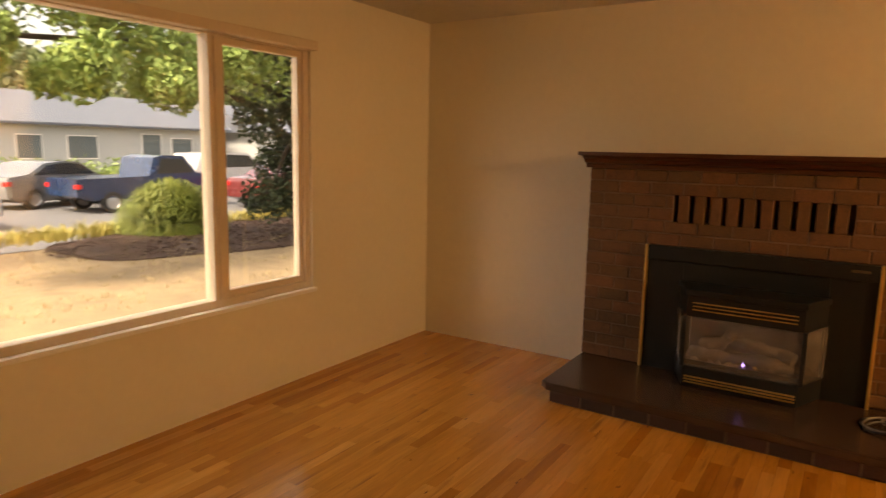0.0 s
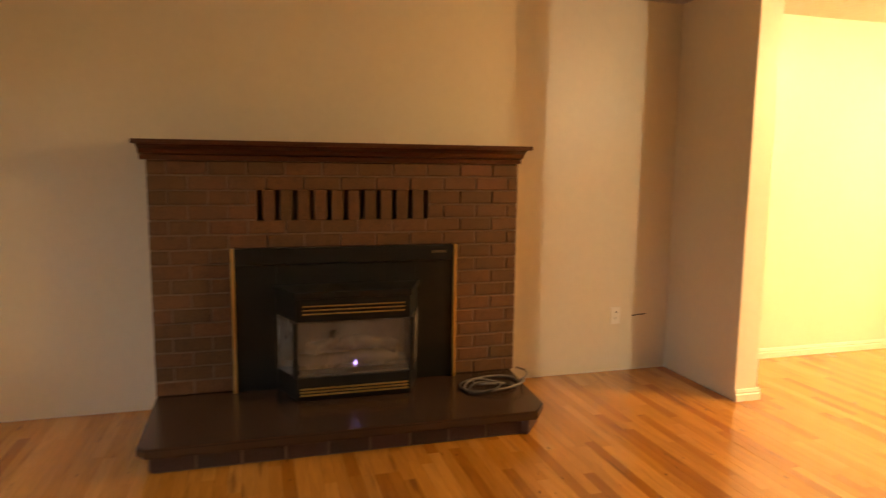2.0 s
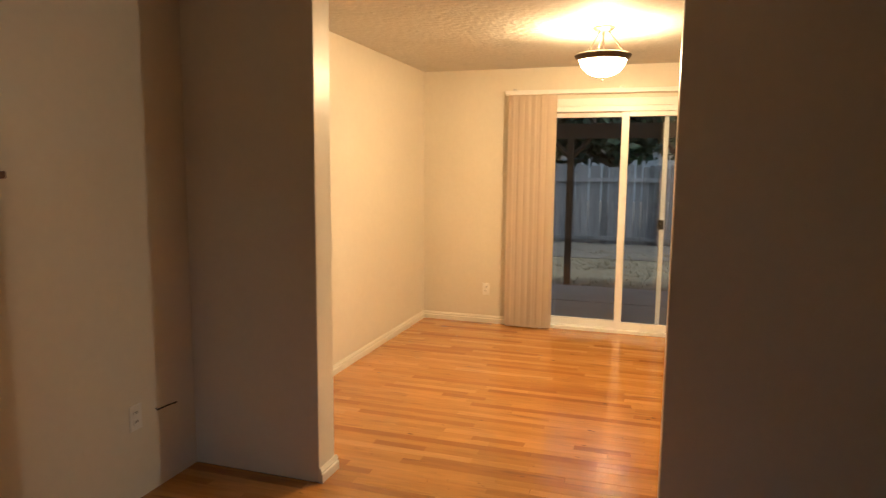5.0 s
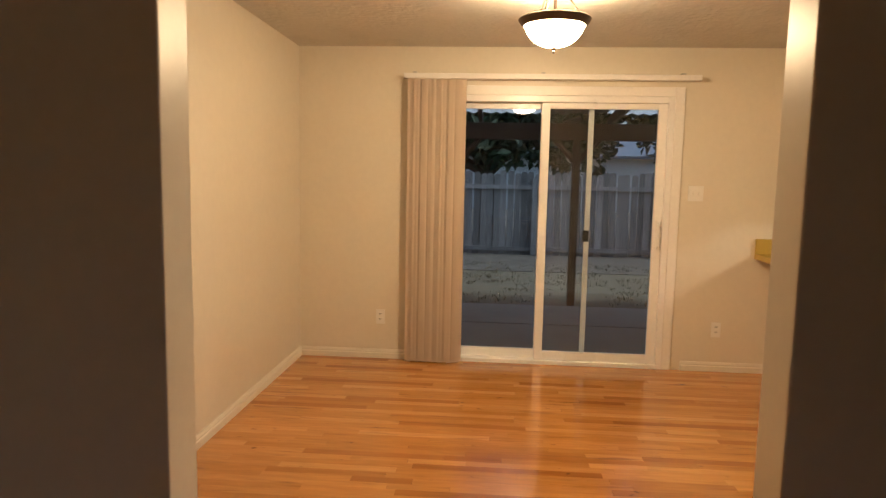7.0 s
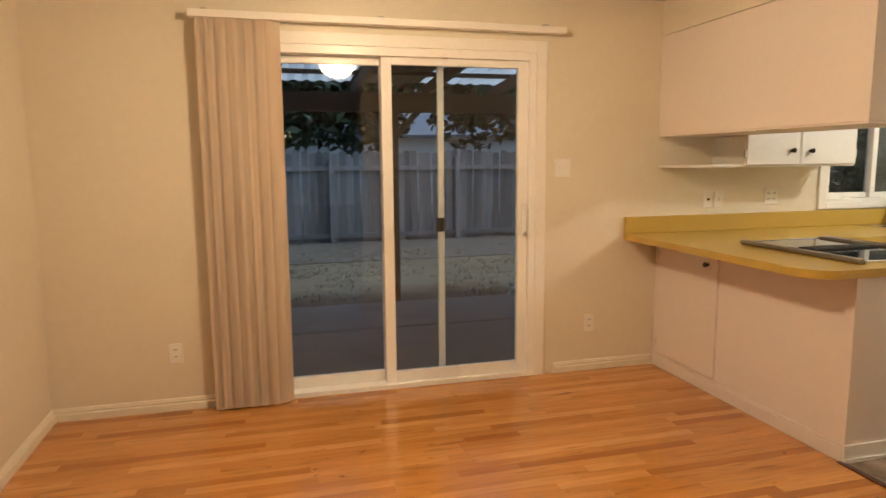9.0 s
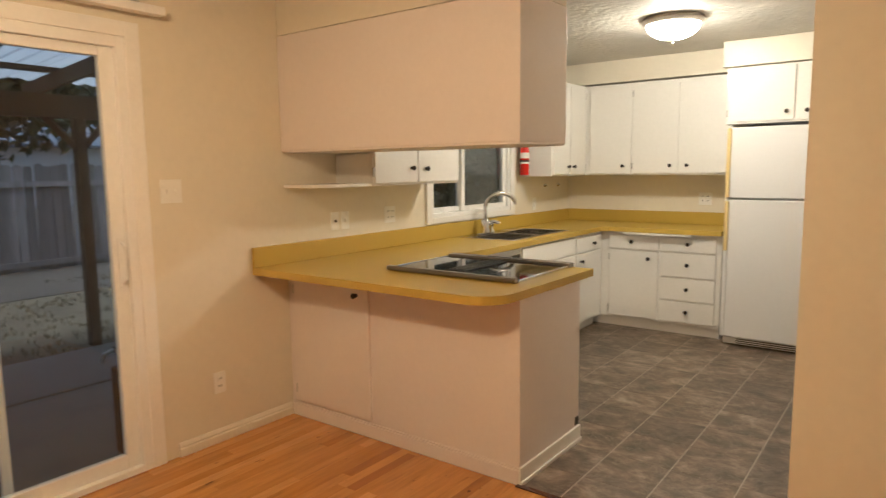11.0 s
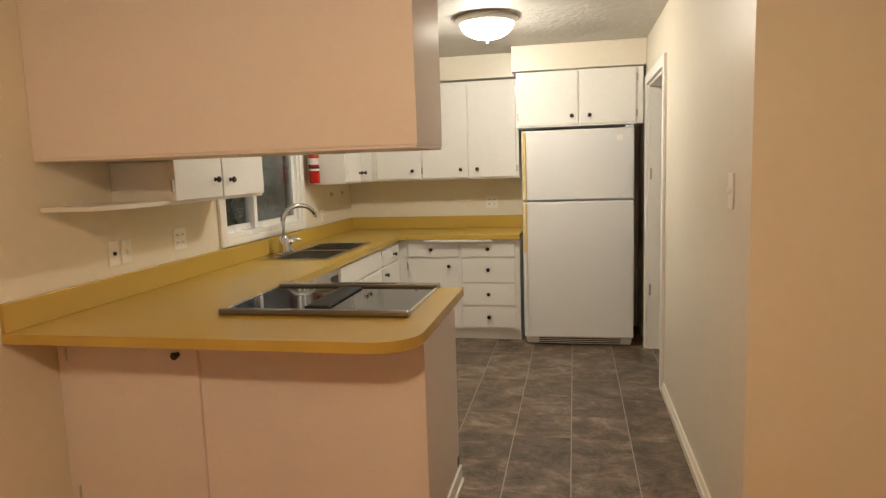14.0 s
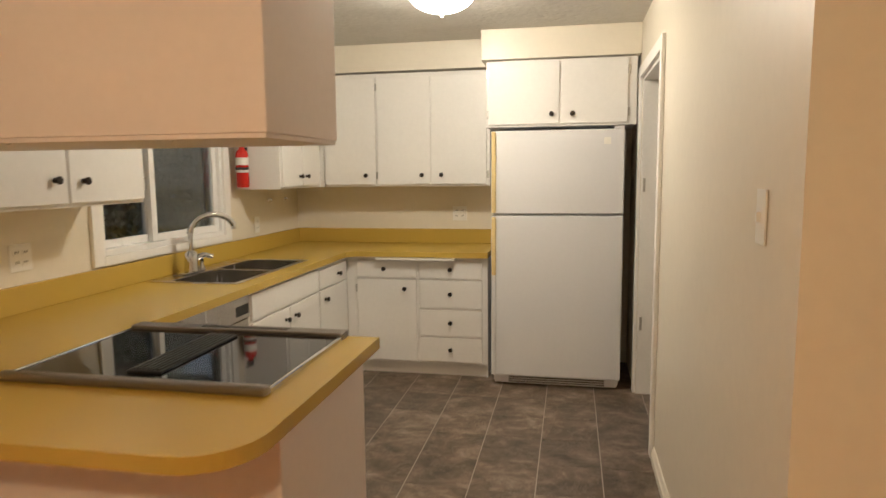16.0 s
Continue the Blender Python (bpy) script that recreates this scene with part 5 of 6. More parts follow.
def extinguisher():
    x, y, z = 5.165, -2.145, 1.41
    e = thing("fire_extinguisher", "red fire extinguisher with white label hung beside the cabinet", "fire extinguisher", (x, y, z))
    part("cylinder", lathe(bmesh.new(), [(0, 0), (0.036, 0.0), (0.042, 0.008), (0.042, 0.215), (0.036, 0.24), (0.018, 0.258), (0.018, 0.27), (0, 0.27)], n=24, at=(x, y, z)), "red", e, smooth=True)
    part("label_band", lathe(bmesh.new(), [(0.0425, 0.15), (0.0432, 0.15), (0.0432, 0.20), (0.0425, 0.20)], n=24, at=(x, y, z)), "label", e, "white printed label")
    part("strap", lathe(bmesh.new(), [(0.0425, 0.118), (0.0445, 0.118), (0.0445, 0.135), (0.0425, 0.135)], n=24, at=(x, y, z)), "black_plastic", e)
    part("label_band", lathe(bmesh.new(), [(0.0425, 0.10), (0.0432, 0.10), (0.0432, 0.117), (0.0425, 0.117)], n=24, at=(x, y, z)), "label", e)
    bm = cbox(x - 0.012, x + 0.012, y - 0.02, y + 0.05, z + 0.271, z + 0.285, 0.003)
    box(bm, x - 0.010, x + 0.010, y - 0.02, y + 0.06, z + 0.297, z + 0.307, 0.003)
    box(bm, x - 0.011, x + 0.011, y - 0.025, y - 0.0, z + 0.265, z + 0.31, 0.003)
    part("valve_handle", bm, "black_plastic", e)
    part("bracket", cbox(x - 0.015, x + 0.015, -2.2, y - 0.043, z + 0.05, z + 0.27, 0.002), "black_plastic", e)


peninsula()
hanging_cabinet()
countertop()
cooktop()
sink()
base_cabinets()
upper_cabinets()
refrigerator()
extinguisher()
plate("wall_outlet", (SD, 0.15, 1.15), (-1, 0), "ivory phone jack plate above the counter", "outlet", 0.07, 0.115, "jack")
plate("light_switch", (SD, 0.06, 1.15), (-1, 0), "ivory switch plate above the counter", "switch", 0.07, 0.115, "switch")
plate("wall_outlet", (SD, -0.38, 1.16), (-1, 0), "ivory double wall outlet above the counter", "outlet", 0.115, 0.115)
plate("wall_outlet", (SD, -2.48, 1.13), (-1, 0), "ivory wall outlet between window and corner cabinet", "outlet")
plate("wall_outlet", (3.86, KB, 1.17), (0, 1), "ivory double wall outlet above the back counter", "outlet", 0.115, 0.115)
plate("light_switch", (KR, 0.294, 1.388), (1, 0), "white light switch on the kitchen wall", "switch", 0.075, 0.13, "switch")
for y, z in ((-2.70, 1.30), (-2.98, 1.30)):
    h = thing("wall_hook", "small chrome round hook on the wall under the cabinet", "hook", (SD, y, z))
    part("disc", lathe(bmesh.new(), [(0, 0.001), (0.018, 0.001), (0.016, 0.006), (0.008, 0.012), (0, 0.03)], "-X", 14, (SD, y, z)), "chrome", h, smooth=True)

# ---- outside ----
GZ = -0.30
RZ = -0.57                      # the street lies lower than the lawn
setting("ground", cbox(-400, 400, -400, 400, RZ - 0.4, RZ - 0.03), "yard", "bare earth and dry ground reaching the horizon", "ground")
bm = prism(bmesh.new(), [(WW - 0.16, RZ), (WW - 0.16, GZ + 0.04), (-11.4, GZ), (-13.0, RZ)], "Y", -14, 40)
setting("lawn_front", bm, "dry_grass", "dry straw-coloured front lawn", "lawn")
setting("road", cbox(-26, -13.2, -80, 90, RZ - 0.12, RZ), "asphalt", "grey asphalt street", "road")
setting("patio_slab", cbox(SD + 0.16, 7.13, -4, 9, -0.25, -0.10, 0.01), "concrete", "grey concrete patio slab near the house", "patio")
setting("patio_slab_outer", cbox(7.17, 8.25, -4, 9, -0.25, -0.10, 0.01), "concrete", "grey concrete patio slab at the lawn", "patio")
setting("yard", cbox(8.26, 11.4, -25, 30, -0.35, -0.13), "yard", "patchy dry back yard grass", "lawn")
setting("yard_bed", cbox(11.4, 40, -25, 30, -0.36, -0.12), "dirt", "dark bare earth along the back fence", "ground")


def fence():
    f = thing("fence", "weathered grey board fence with posts and rails", "fence", (13.9, 2, -0.13))
    rnd = random.Random(3)
    bd = []
    for k in range(4):
        w, h = 0.128 + 0.003 * (k % 2), 1.70 + k * 0.022
        bd.append(mesh_of("board", prism(bmesh.new(), [(0, 0), (w, 0), (w, h - 0.035), (w - 0.03, h), (0.03, h), (0, h - 0.035)], "X", 0, 0.02), "fence"))
    for i in range(110):
        ob = new("board", bd[rnd.randrange(4)])
        ob.location = (13.93 + rnd.uniform(-0.008, 0.010), -6 + i * 0.142 + rnd.uniform(-0.004, 0.004), -0.13 + rnd.uniform(0, 0.03))
        ob.rotation_euler = (rnd.uniform(-0.014, 0.014), 0, 0)
        ob.parent, ob.matrix_parent_inverse = f, Matrix.Translation(-f.location)
    for i in range(7):
        y = -5.6 + i * 2.5
        part("post", cbox(13.83, 13.925, y, y + 0.09, -0.13, 1.5), "fence", f)
    for z in (-0.04, 1.26):
        part("rail", cbox(13.88, 13.929, -6, 9.6, z, z + 0.09), "fence", f)


def patio_cover():
    c = thing("patio_cover", "dark brown timber patio cover with corrugated translucent panels", "patio cover", (7, 2, -0.1))
    part("beam", cbox(8.25, 8.34, -4, 8.5, 1.95, 2.15, 0.004), "timber", c)
    part("ledger", cbox(SD + 0.152, SD + 0.20, -4, 8.5, 2.36, 2.54, 0.004), "timber", c)
    for i in range(15):
        y = -3.6 + i * 0.82
        bm = prism(bmesh.new(), [(SD + 0.2005, 2.40), (8.8, 2.1505), (8.8, 2.27), (SD + 0.2005, 2.53)], "Y", y, y + 0.045)
        part("rafter", bm, "timber", c)
    for k in range(4):
        x = 5.9 + k * 0.75
        z = 2.53 - (x - SD - 0.2) * 0.078
        part("purlin", cbox(x, x + 0.09, -4, 8.5, z, z + 0.04), "timber", c)
    for k in range(14):
        y0 = -3.6 + k * 0.82 + 0.0225
        clear = k % 3 != 0
        bm = bmesh.new()
        lo, hi = [], []
        n = 22
        for i in range(n + 1):
            y = y0 + 0.82 * i / n
            dz = 0.012 * math.sin(i * math.pi / 2)
            lo.append(bm.verts.new((SD + 0.16 if not clear else 6.35, y, (2.60 if not clear else 2.529) + dz)))
            hi.append(bm.verts.new((9.0, y, 2.345 + dz)))
        for i in range(n):
            bm.faces.new((lo[i], lo[i + 1], hi[i + 1], hi[i]))
        part("roof_panel", bm, "panel_roof" if clear else "timber", c)
        if clear:
            part("roof_board", prism(bmesh.new(), [(SD + 0.16, 2.59), (6.37, 2.508), (6.37, 2.52), (SD + 0.16, 2.602)], "Y", y0, y0 + 0.82), "timber", c)
    for y in (0.31, 1.80, 3.25, -1.2):
        p = part("post", cbox(8.25, 8.34, y - 0.045, y + 0.045, -0.10, 1.9495, 0.004), "timber", c)
        for s in (-1, 1):
            part("brace", tube(bmesh.new(), [(8.295, y + s * 0.03, 1.70), (8.295, y + s * 0.27, 1.96)], 0.032, 4), "timber", c)


def blades(bm, cx, cy, cz, n, spread, h, rnd, w=0.02, lean=0.7):
    for _ in range(n):
        a, r = rnd.uniform(0, 6.283), spread * math.sqrt(rnd.random())
        x, y = cx + r * math.cos(a), cy + r * math.sin(a)
        L = h * rnd.uniform(0.6, 1.1)
        out = lean * L * (0.25 + r / max(spread, 1e-3)) * rnd.uniform(0.4, 1.0)
        b = a + rnd.uniform(-0.8, 0.8)
        dx, dy = out * math.cos(b), out * math.sin(b)
        px, py = -math.sin(b) * w, math.cos(b) * w
        v = [bm.verts.new(c) for c in ((x - px, y - py, cz), (x + px, y + py, cz), (x + dx * 0.45 + px * 0.8, y + dy * 0.45 + py * 0.8, cz + L * 0.8), (x + dx * 0.45 - px * 0.8, y + dy * 0.45 - py * 0.8, cz + L * 0.8), (x + dx, y + dy, cz + L * 0.95))]
        bm.faces.new((v[0], v[1], v[2], v[3]))
        bm.faces.new((v[3], v[2], v[4]))


def leaf_cloud(bm, centres, n, size, rnd):
    """Many small bent leaves scattered in uneven clumps."""
    for _ in range(n):
        (cx, cy, cz, r) = rnd.choice(centres)
        d = Vector((rnd.gauss(0, 1), rnd.gauss(0, 1), rnd.gauss(0, 0.8)))
        d = d.normalized() * r * rnd.random() ** 0.45
        p = Vector((cx, cy, cz)) + d
        e = Euler((rnd.uniform(-1.2, 1.2), rnd.uniform(-1.2, 1.2), rnd.uniform(0, 6.28)))
        s = size * rnd.uniform(0.6, 1.3)
        v = [bm.verts.new(p + e.to_matrix() @ Vector(c)) for c in ((-s, 0, 0), (0, -s * 0.55, s * 0.15), (s, 0, -s * 0.2), (0, s * 0.55, s * 0.15))]
        bm.faces.new(v)


def tree(name, label, x, y, z, height, trunk_r, crown, n, size, material, seed, limbs=6):
    rnd = random.Random(seed)
    o = thing(name, label, "tree", (x, y, z))
    pts = [(x + 0.06 * math.sin(k * 1.3 + seed), y + 0.06 * math.cos(k * 1.7), z + height * k / 7) for k in range(8)]
    part("trunk", tube(bmesh.new(), pts, lambda s: trunk_r * (1 - 0.75 * s) + 0.02, 10), "bark", o, smooth=True)
    for k in range(min(limbs, len(crown))):
        cx, cy, cz, r = crown[k]
        h = z + height * rnd.uniform(0.35, 0.8)
        mid = ((x + cx) / 2, (y + cy) / 2, (h + cz) / 2 + 0.15)
        part("limb", tube(bmesh.new(), [(x, y, h), mid, (cx, cy, cz)], lambda s: trunk_r * 0.4 * (1 - 0.8 * s) + 0.01, 7), "bark", o, smooth=True)
    bm = bmesh.new()
    leaf_cloud(bm, crown, n, size, rnd)
    ob = part("crown", bm, material, o)
    return o


def car_body(profile, y_half, x, y, paint, name, label, wheels, glass, pick=False):
    """A car along y: side outline drawn out across its width, with cabin glass, wheels and lights."""
    c = thing(name, label, "car", (x, y, RZ))
    bm = bmesh.new()
    pts = [(y + u, RZ + w) for u, w in profile]
    prism(bm, pts, "X", x - y_half, x + y_half, 0.07)
    part("body", bm, paint, c, smooth=True)
    for g in glass:
        part("window", prism(bmesh.new(), [(y + u, RZ + w) for u, w in g], "X", x - y_half - 0.006, x + y_half + 0.006), "car_glass", c)
    for u in wheels:
        for s in (-1, 1):
            xx = x + s * (y_half - 0.10)
            t = part("wheel", lathe(bmesh.new(), [(0.20, -0.11), (0.31, -0.11), (0.33, -0.06), (0.33, 0.06), (0.31, 0.11), (0.20, 0.11)], "X", 24, (xx, y + u, RZ + 0.31)), "tyre", c, smooth=True)
            part("rim", lathe(bmesh.new(), [(0, -0.115), (0.05, -0.112), (0.19, -0.095), (0.205, -0.115), (0.205, 0.115), (0.19, 0.095), (0.05, 0.112), (0, 0.115)], "X", 20, (xx, y + u, RZ + 0.31)), "rim", t, smooth=True)
    u0 = min(p[0] for p in profile)
    for s in (-1, 1):
        part("tail_light", cbox(x + s * (y_half - 0.12) - 0.11, x + s * (y_half - 0.12) + 0.125, y + u0 - 0.01, y + u0 + 0.13, RZ + 0.72, RZ + 0.86, 0.02), "tail", c)
    return c


def street():
    sedan = [(-2.2, 0.35), (-2.25, 0.8), (-2.15, 0.98), (-1.5, 1.05), (-0.9, 1.38), (-0.1, 1.45), (0.5, 1.40), (1.25, 1.0), (2.0, 0.88), (2.25, 0.7), (2.25, 0.35), (1.8, 0.22), (-1.8, 0.22)]
    gl = [(-1.35, 1.04), (-0.85, 1.33), (-0.1, 1.40), (0.45, 1.35), (1.05, 1.02)]
    c = car_body(sedan, 0.88, -22.4, 10.8, "car_silver", "sedan", "silver sedan parked across the street", (-1.35, 1.35), [gl])
    c.rotation_euler[2] = radians(18)
    pick = [(-2.6, 0.5), (-2.62, 1.0), (-0.35, 1.05), (-0.2, 1.62), (0.15, 1.70), (0.85, 1.68), (1.35, 1.14), (2.5, 1.02), (2.65, 0.8), (2.65, 0.45), (2.2, 0.36), (-2.2, 0.36)]
    pg = [(-0.12, 1.12), (0.0, 1.60), (0.8, 1.58), (1.2, 1.14)]
    car_body(pick, 0.92, -19.6, 12.4, "car_blue", "pickup_truck", "dark blue pickup truck with open bed parked on the street", (-1.6, 1.65), [pg])
    suv = [(-2.2, 0.45), (-2.25, 1.1), (-2.0, 1.70), (-1.0, 1.76), (0.3, 1.72), (1.0, 1.18), (2.1, 1.02), (2.25, 0.75), (2.25, 0.4), (1.9, 0.3), (-1.9, 0.3)]
    sg = [(-2.0, 1.15), (-1.85, 1.62), (-0.9, 1.68), (0.25, 1.64), (0.8, 1.18)]
    car_body(suv, 0.92, -22.6, 18.2, "car_white", "suv", "white sport utility vehicle parked on the street", (-1.4, 1.4), [sg])
    car_body(sedan, 0.88, -17.2, 16.6, "car_red", "sedan", "dark red sedan parked on the street", (-1.35, 1.35), [gl])
    c = car_body(sedan, 0.88, -17.4, 4.7, "car_white", "sedan", "pale sedan parked on the street", (-1.35, 1.35), [gl])


def house(name, label, x, y0, y1, wall_h, ridge, depth, openings):
    h = thing(name, label, "house", (x, (y0 + y1) / 2, GZ))
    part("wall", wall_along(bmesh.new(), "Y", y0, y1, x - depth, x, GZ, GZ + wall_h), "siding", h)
    yc = 0.6
    bm = prism(bmesh.new(), [(x + yc, GZ + wall_h - 0.05), (x + yc, GZ + wall_h + 0.08), (x - depth / 2, GZ + ridge), (x - depth - yc, GZ + wall_h + 0.08), (x - depth - yc, GZ + wall_h - 0.05)], "Y", y0 - 0.6, y1 + 0.6)
    part("roof", bm, "roof", h)
    for a, b, z0, z1 in openings:
        w = part("window", cbox(x + 0.002, x + 0.05, a - 0.06, b + 0.06, GZ + z0 - 0.06, GZ + z1 + 0.06), "vinyl", h)
        part("pane", cbox(x + 0.0505, x + 0.06, a, b, GZ + z0, GZ + z1), "house_glass", w)
    return h


def planting():
    rnd = random.Random(12)
    edge = [i * 6.283 / 72 for i in range(72)]
    bed = [(-10.5 + 2.1 * math.cos(t) * (1 + 0.08 * math.sin(3 * t) + 0.03 * math.sin(11 * t)), 9.1 + 4.0 * math.sin(t) * (1 + 0.05 * math.sin(5 * t))) for t in edge]
    setting("mulch_bed", prism(bmesh.new(), bed, "Z", GZ - 0.05, GZ + 0.032, 0.012), "mulch", "dark bark mulch bed", "garden bed")
    bm = bmesh.new()
    for _ in range(2600):
        t, q = rnd.uniform(0, 6.283), math.sqrt(rnd.random())
        x, y = -10.5 + 2.15 * q * math.cos(t), 9.1 + 4.1 * q * math.sin(t)
        m = Matrix.Translation((x, y, GZ + 0.036)) @ Euler((rnd.uniform(-0.5, 0.5), rnd.uniform(-0.5, 0.5), rnd.uniform(0, 3.1))).to_matrix().to_4x4()
        u, w = rnd.uniform(0.03, 0.075), rnd.uniform(0.01, 0.025)
        bm.faces.new([bm.verts.new(m @ Vector(c)) for c in ((-u, -w, 0), (u, -w * 0.6, 0.01), (u * 0.9, w, 0), (-u, w * 0.7, 0.008))])
    tagged(new("bark_chips", mesh_of("bark_chips", bm, "mulch", tidy=False)), "scattered brown bark chips on the bed", "bark chips", kind="stuff")
    bm = bmesh.new()
    for _ in range(420):
        y = rnd.uniform(-4, 22)
        blades(bm, -12.6 + rnd.uniform(-0.4, 0.4), y, GZ, 22, 0.35, rnd.uniform(0.10, 0.30), rnd, 0.012)
    ob = new("grass_strip", mesh_of("grass_strip", bm, "strip", tidy=False))
    tagged(ob, "yellowing ornamental grass along the street", "grass", kind="stuff")
    o = thing("grass_bush", "rounded green ornamental grass bush in the front bed", "bush", (-12.0, 8.15, GZ))
    bm = bmesh.new()
    for _ in range(5200):
        a, e = rnd.uniform(0, 6.283), math.asin(rnd.uniform(0.02, 1.0))
        L = rnd.uniform(0.85, 1.08)
        end = Vector((-12.0 + 1.1 * L * math.cos(e) * math.cos(a), 8.15 + 1.1 * L * math.cos(e) * math.sin(a), GZ - 0.1 + 1.15 * L * math.sin(e)))
        foot = Vector((-12.0 + 0.22 * math.cos(a) * rnd.random(), 8.15 + 0.22 * math.sin(a) * rnd.random(), GZ - 0.12))
        mid = foot.lerp(end, 0.6) + Vector((0, 0, 0.16 * (1 - math.sin(e)) + 0.03))
        side = Vector((-math.sin(a), math.cos(a), 0)) * 0.013
        tip = end + Vector((0.06 * math.cos(a), 0.06 * math.sin(a), -0.07))
        v = [bm.verts.new(c) for c in (foot - side, foot + side, mid + side, mid - side, end + side * 0.7, end - side * 0.7, tip)]
        bm.faces.new((v[0], v[1], v[2], v[3]))
        bm.faces.new((v[3], v[2], v[4], v[5]))
        bm.faces.new((v[5], v[4], v[6]))
    part("blades", bm, "bush", o)
    o = thing("shrub", "low grey-green shrub across the street", "bush", (-28.5, 15, RZ))
    bm = bmesh.new()
    leaf_cloud(bm, [(-28.5 + rnd.uniform(-0.6, 0.6), 9.5 + k * 1.5, RZ + 0.6, 0.9) for k in range(9)], 2600, 0.13, rnd)
    part("foliage", bm, "leaf", o)


street()
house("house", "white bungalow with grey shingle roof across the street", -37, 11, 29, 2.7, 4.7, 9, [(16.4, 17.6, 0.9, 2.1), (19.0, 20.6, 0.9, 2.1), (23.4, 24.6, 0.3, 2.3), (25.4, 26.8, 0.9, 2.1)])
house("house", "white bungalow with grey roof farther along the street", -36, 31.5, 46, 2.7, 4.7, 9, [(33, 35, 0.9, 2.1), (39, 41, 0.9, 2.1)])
planting()
rnd = random.Random(21)
crown = [(-9.4 + rnd.uniform(-1.8, 1.6), rnd.uniform(1.6, 8.2), rnd.uniform(2.75, 5.2), rnd.uniform(0.45, 0.8)) for _ in range(60)]
crown += [(-8.6 + rnd.uniform(-1.0, 1.0), rnd.uniform(2.4, 6.6), rnd.uniform(2.3, 2.7), rnd.uniform(0.2, 0.42)) for _ in range(16)]
crown += [(-8.4 + rnd.uniform(-0.4, 0.4), rnd.uniform(2.3, 3.0), rnd.uniform(1.75, 2.3), rnd.uniform(0.18, 0.3)) for _ in range(5)]
tree("maple_tree", "green maple tree with drooping branches over the front lawn", -10.8, 10.6, GZ, 5.0, 0.2, crown, 46000, 0.06, "leaf", 5, 12)
crown = [(-9.5 + rnd.uniform(-0.8, 0.8), 9.3 + rnd.uniform(-0.55, 1.2), rnd.uniform(0.3, 5.2), rnd.uniform(0.4, 0.7)) for _ in range(34)]
tree("evergreen_tree", "dark dense evergreen tree in the mulch bed", -9.6, 9.5, GZ, 4.6, 0.14, crown, 30000, 0.06, "dark_leaf", 6, 6)
crown = [(16.8 + rnd.uniform(-1.6, 2.2), rnd.uniform(-8, 12), rnd.uniform(2.5, 6.5), rnd.uniform(0.9, 1.5)) for _ in range(140)]
tree("backyard_tree", "dark broad tree behind the fence", 16.8, 3, -0.13, 4.5, 0.25, crown, 70000, 0.16, "dark_leaf", 7, 10)
rnd = random.Random(31)
bm = bmesh.new()
leaf_cloud(bm, [(-58 + rnd.uniform(-5, 5), rnd.uniform(-5, 75), rnd.uniform(1.5, 8.5), rnd.uniform(1.6, 3.0)) for _ in range(110)], 24000, 0.42, rnd)
tagged(new("treeline", mesh_of("treeline", bm, "far_leaf", tidy=False)), "hazy green treeline behind the houses", "trees", kind="stuff")
crown = [(9.6 + rnd.uniform(-1.2, 1.2), -7.2 + rnd.uniform(-1.8, 2.0), rnd.uniform(0.2, 3.2), rnd.uniform(0.5, 0.9)) for _ in range(34)]
tree("evergreen_tree", "dark evergreen hedge tree beside the patio", 9.6, -7.2, -0.12, 3.0, 0.12, crown, 16000, 0.08, "dark_leaf", 8, 8)
for name, label, x0, x1, y0, y1, z, n, h in (("lawn_grass", "dry straw grass blades on the front lawn", -11.3, -3.3, -1, 10, GZ, 15000, 0.055),
                                              ("yard_grass", "dry patchy grass blades in the back yard", 8.3, 12.6, -5, 7, -0.13, 14000, 0.05)):
    bm = bmesh.new()
    for _ in range(n // 6):
        x, y = rnd.uniform(x0, x1), rnd.uniform(y0, y1)
        if noise.noise(Vector((x * 0.9, y * 0.9, 3.0))) > -0.12:
            zz = z + (0.04 * (x - x0) / (x1 - x0) if x < 0 else 0)
            blades(bm, x, y, zz, 6, 0.07, h * rnd.uniform(0.6, 1.3), rnd, 0.004, 0.8)
    tagged(new(name, mesh_of(name, bm, "turf" if name == "lawn_grass" else "yard_turf", tidy=False)), label, "grass", kind="stuff")
o = thing("garden_tap_post", "dark brown post with metal garden tap beside the patio door", "garden tap", (5.78, 1.33, -0.1))
part("post", prism(bmesh.new(), [(5.75, 1.28), (5.81, 1.28), (5.81, 1.36), (5.75, 1.36)], "Z", -0.1, 0.40, 0.006), "timber", o)
bm = tube(bmesh.new(), [(5.78, 1.32, 0.40), (5.78, 1.32, 0.47), (5.77, 1.36, 0.50), (5.75, 1.42, 0.49), (5.75, 1.44, 0.45)], 0.012, 8)
part("tap", bm, "hinge", o, "metal tap spout", smooth=True)
part("tap_handle", lathe(bmesh.new(), [(0, 0), (0.03, 0), (0.03, 0.01), (0, 0.012)], n=10, at=(5.78, 1.33, 0.505)), "black_plastic", o)
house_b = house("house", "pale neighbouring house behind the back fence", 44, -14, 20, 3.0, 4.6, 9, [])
fence()
patio_cover()

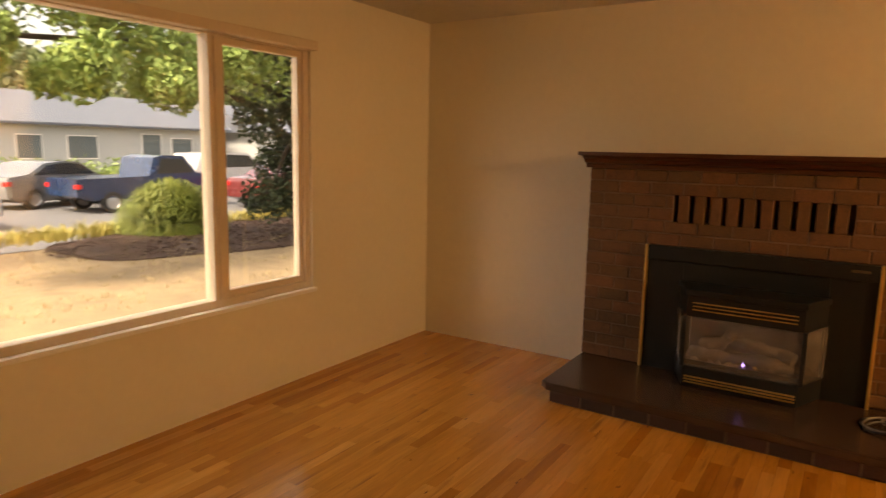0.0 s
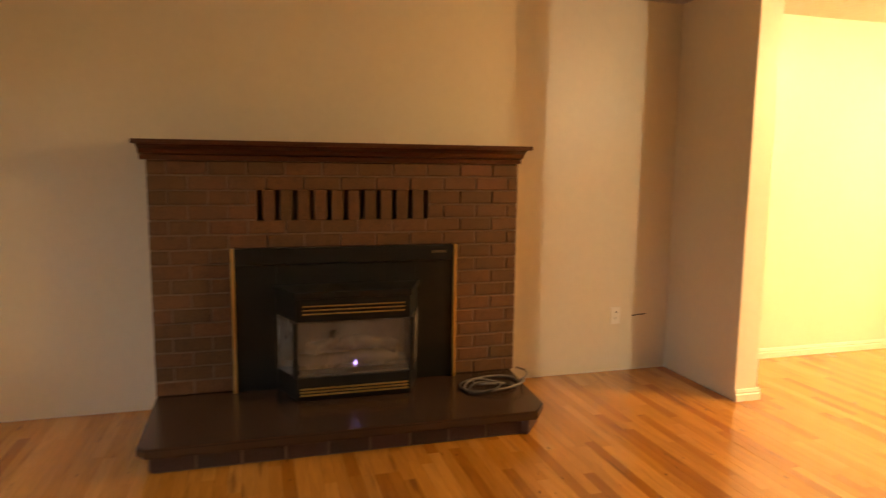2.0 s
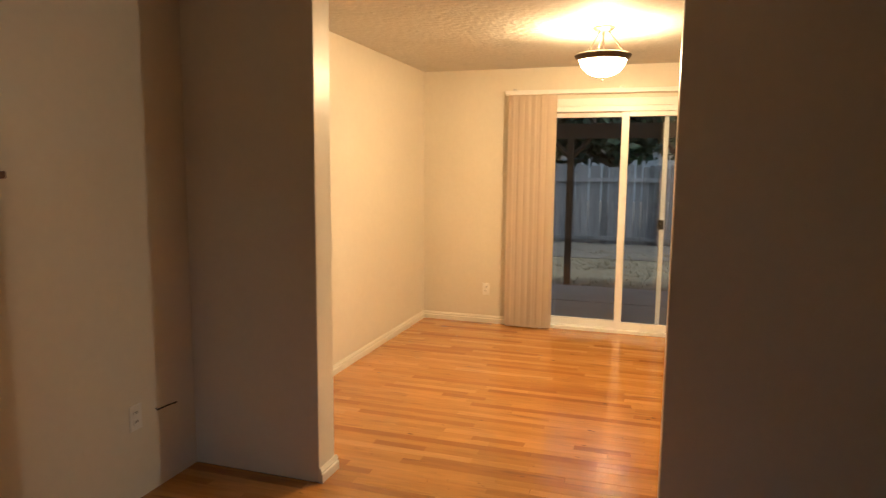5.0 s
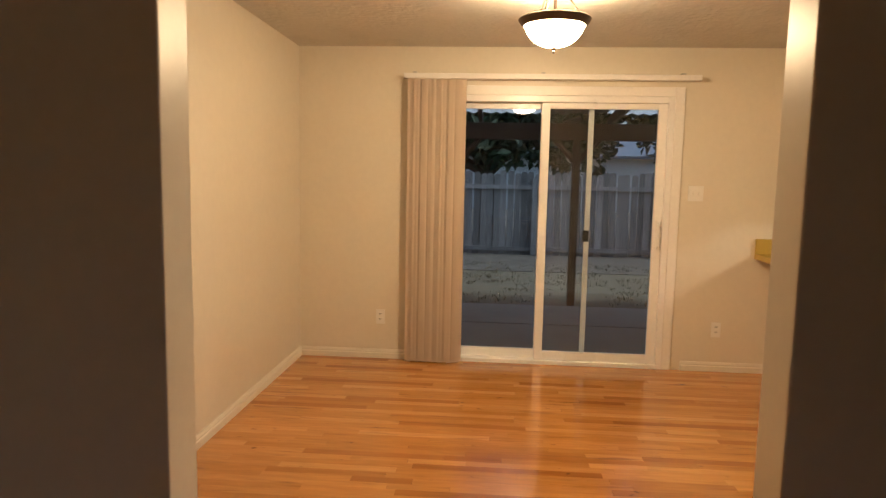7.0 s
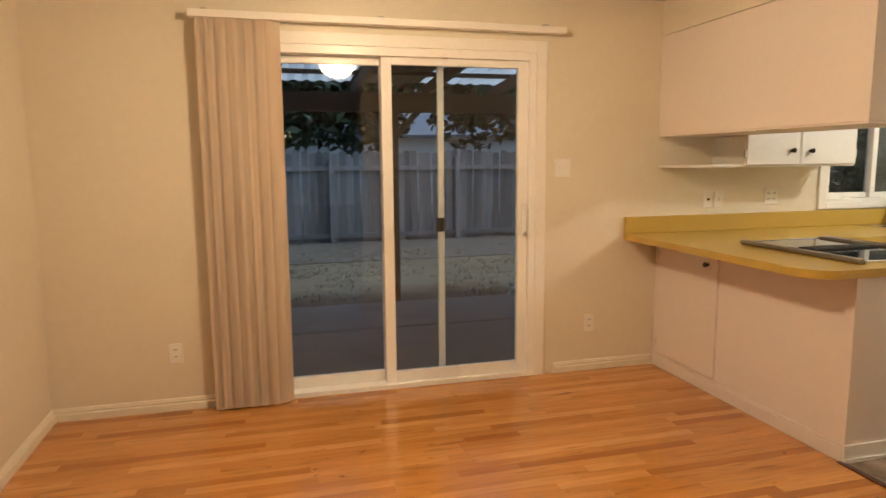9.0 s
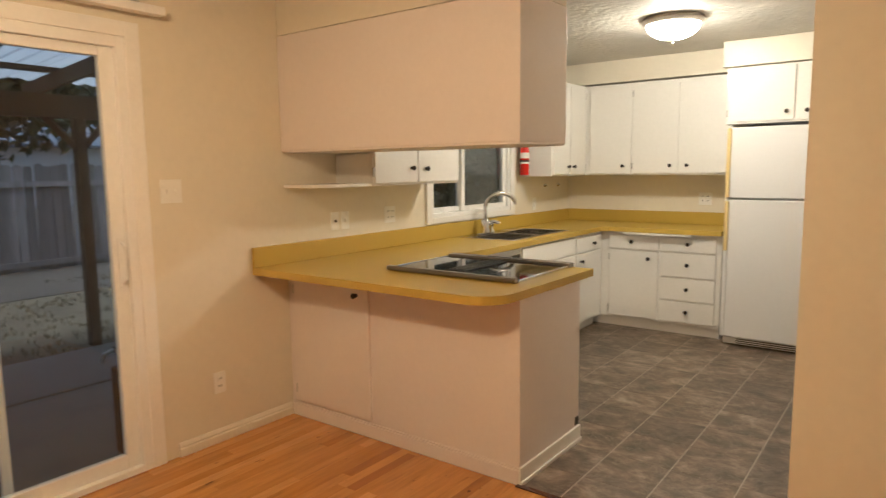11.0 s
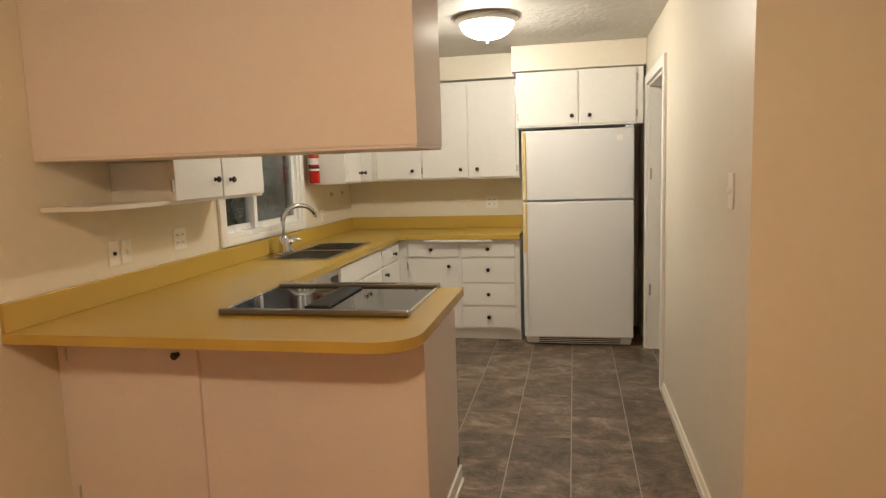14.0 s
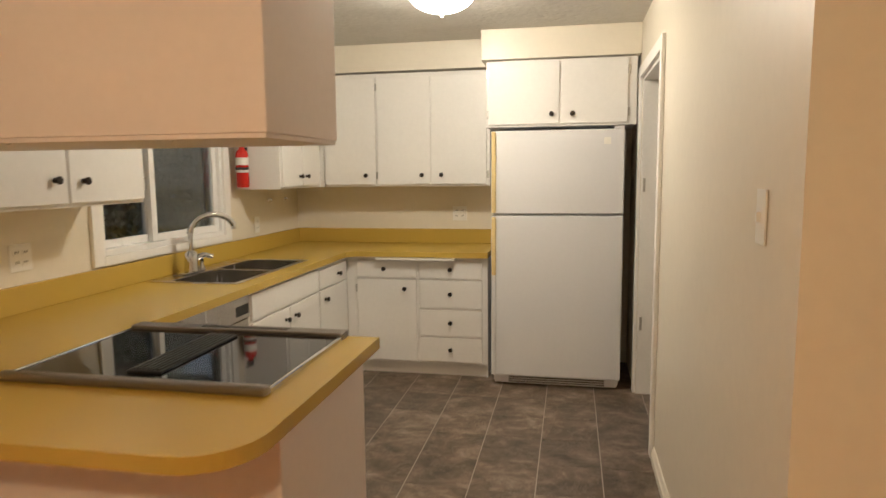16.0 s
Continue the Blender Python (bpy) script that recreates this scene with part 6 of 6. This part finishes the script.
# ---- floor pieces ----
def plank_floor():
    f = bpy.data.objects["floor"]
    rnd = random.Random(17)
    w = 0.0572
    lengths = [0.3, 0.45, 0.6, 0.75, 0.95, 1.2]
    meshes = {}
    rest = bmesh.new()
    near = 0
    zones = [(WW, DX0, LS, BW), (DX0, DX1, OPEN0, OPEN1), (DX1, SD, KY - 0.0, BW)]
    for x0, x1, y0, y1 in zones:
        x = x0 + 0.0001
        while x < x1 - 0.005:
            xb = min(x + w, x1) - 0.0006
            y = y0 - rnd.uniform(0, 0.5)
            while y < y1 - 0.002:
                L = rnd.choice(lengths)
                a, b = max(y, y0), min(y + L, y1) - 0.0006
                y += L
                if b - a < 0.01:
                    continue
                top = rnd.uniform(-0.0004, 0.0)
                if 1.95 < (x + xb) / 2 < 3.6 and 1.7 < (a + b) / 2 < 4.2 and near < 300:
                    near += 1
                    key = (round(xb - x, 4), round(b - a, 3))
                    if key not in meshes:
                        meshes[key] = mesh_of("plank", cbox(-key[0] / 2, key[0] / 2, -key[1] / 2, key[1] / 2, -0.010, 0.0), "plank")
                    ob = new("plank", meshes[key])
                    ob.location = ((x + xb) / 2, (a + b) / 2, top)
                    ob.parent = f
                else:
                    vs = [rest.verts.new(c) for c in ((x, a, top), (xb, a, top), (xb, b, top), (x, b, top))]
                    lo = [rest.verts.new((v.co.x, v.co.y, -0.010)) for v in vs]
                    rest.faces.new(vs)
                    for i in range(4):
                        j = (i + 1) % 4
                        rest.faces.new((vs[i], lo[i], lo[j], vs[j]))
            x += w
    ob = new("planks", mesh_of("planks", rest, "plank_far", tidy=False))
    ob.parent = f
    tagged(ob, kind="stuff")


def tile_floor():
    bed = setting("floor_kitchen", cbox(KR - 0.12, SD, KB, KY, -0.0104, 0.0006), "grout", "slate-look vinyl tile floor with pale joints", "floor")
    rnd = random.Random(23)
    w, j = 0.3155, 0.0055
    meshes = {}
    x = 2.813 - 2 * w
    while x < SD:
        y = -0.335 - 0.32 * 10
        while y < KY:
            L = 0.32
            a, b = max(y + 0.0009, KB), min(y + L - 0.0009, KY - 0.012)
            xa, xb = max(x + j / 2, KR - 0.12), min(x + w - j / 2, SD)
            y += L
            if b - a < 0.02 or xb - xa < 0.02:
                continue
            key = (round(xb - xa, 3), round(b - a, 3))
            if key not in meshes:
                bm = cbox(-key[0] / 2, key[0] / 2, -key[1] / 2, key[1] / 2, -0.004, 0.0)
                bmesh.ops.bevel(bm, geom=[e for e in bm.edges if all(v.co.z > -0.001 for v in e.verts)], offset=0.0006, segments=1, affect="EDGES")
                meshes[key] = mesh_of("tile", bm, "tile")
            ob = new("tile", meshes[key])
            ob.location = ((xa + xb) / 2, (a + b) / 2, 0.0015)
            ob.parent = bed
        x += w
    tagged(new("threshold", mesh_of("threshold", cbox(KR, 3.66, KY - 0.012, KY + 0.02, 0.0005, 0.006, 0.003), "mantel")), "dark threshold strip between oak floor and tiles", "threshold", kind="structure")


plank_floor()
tile_floor()
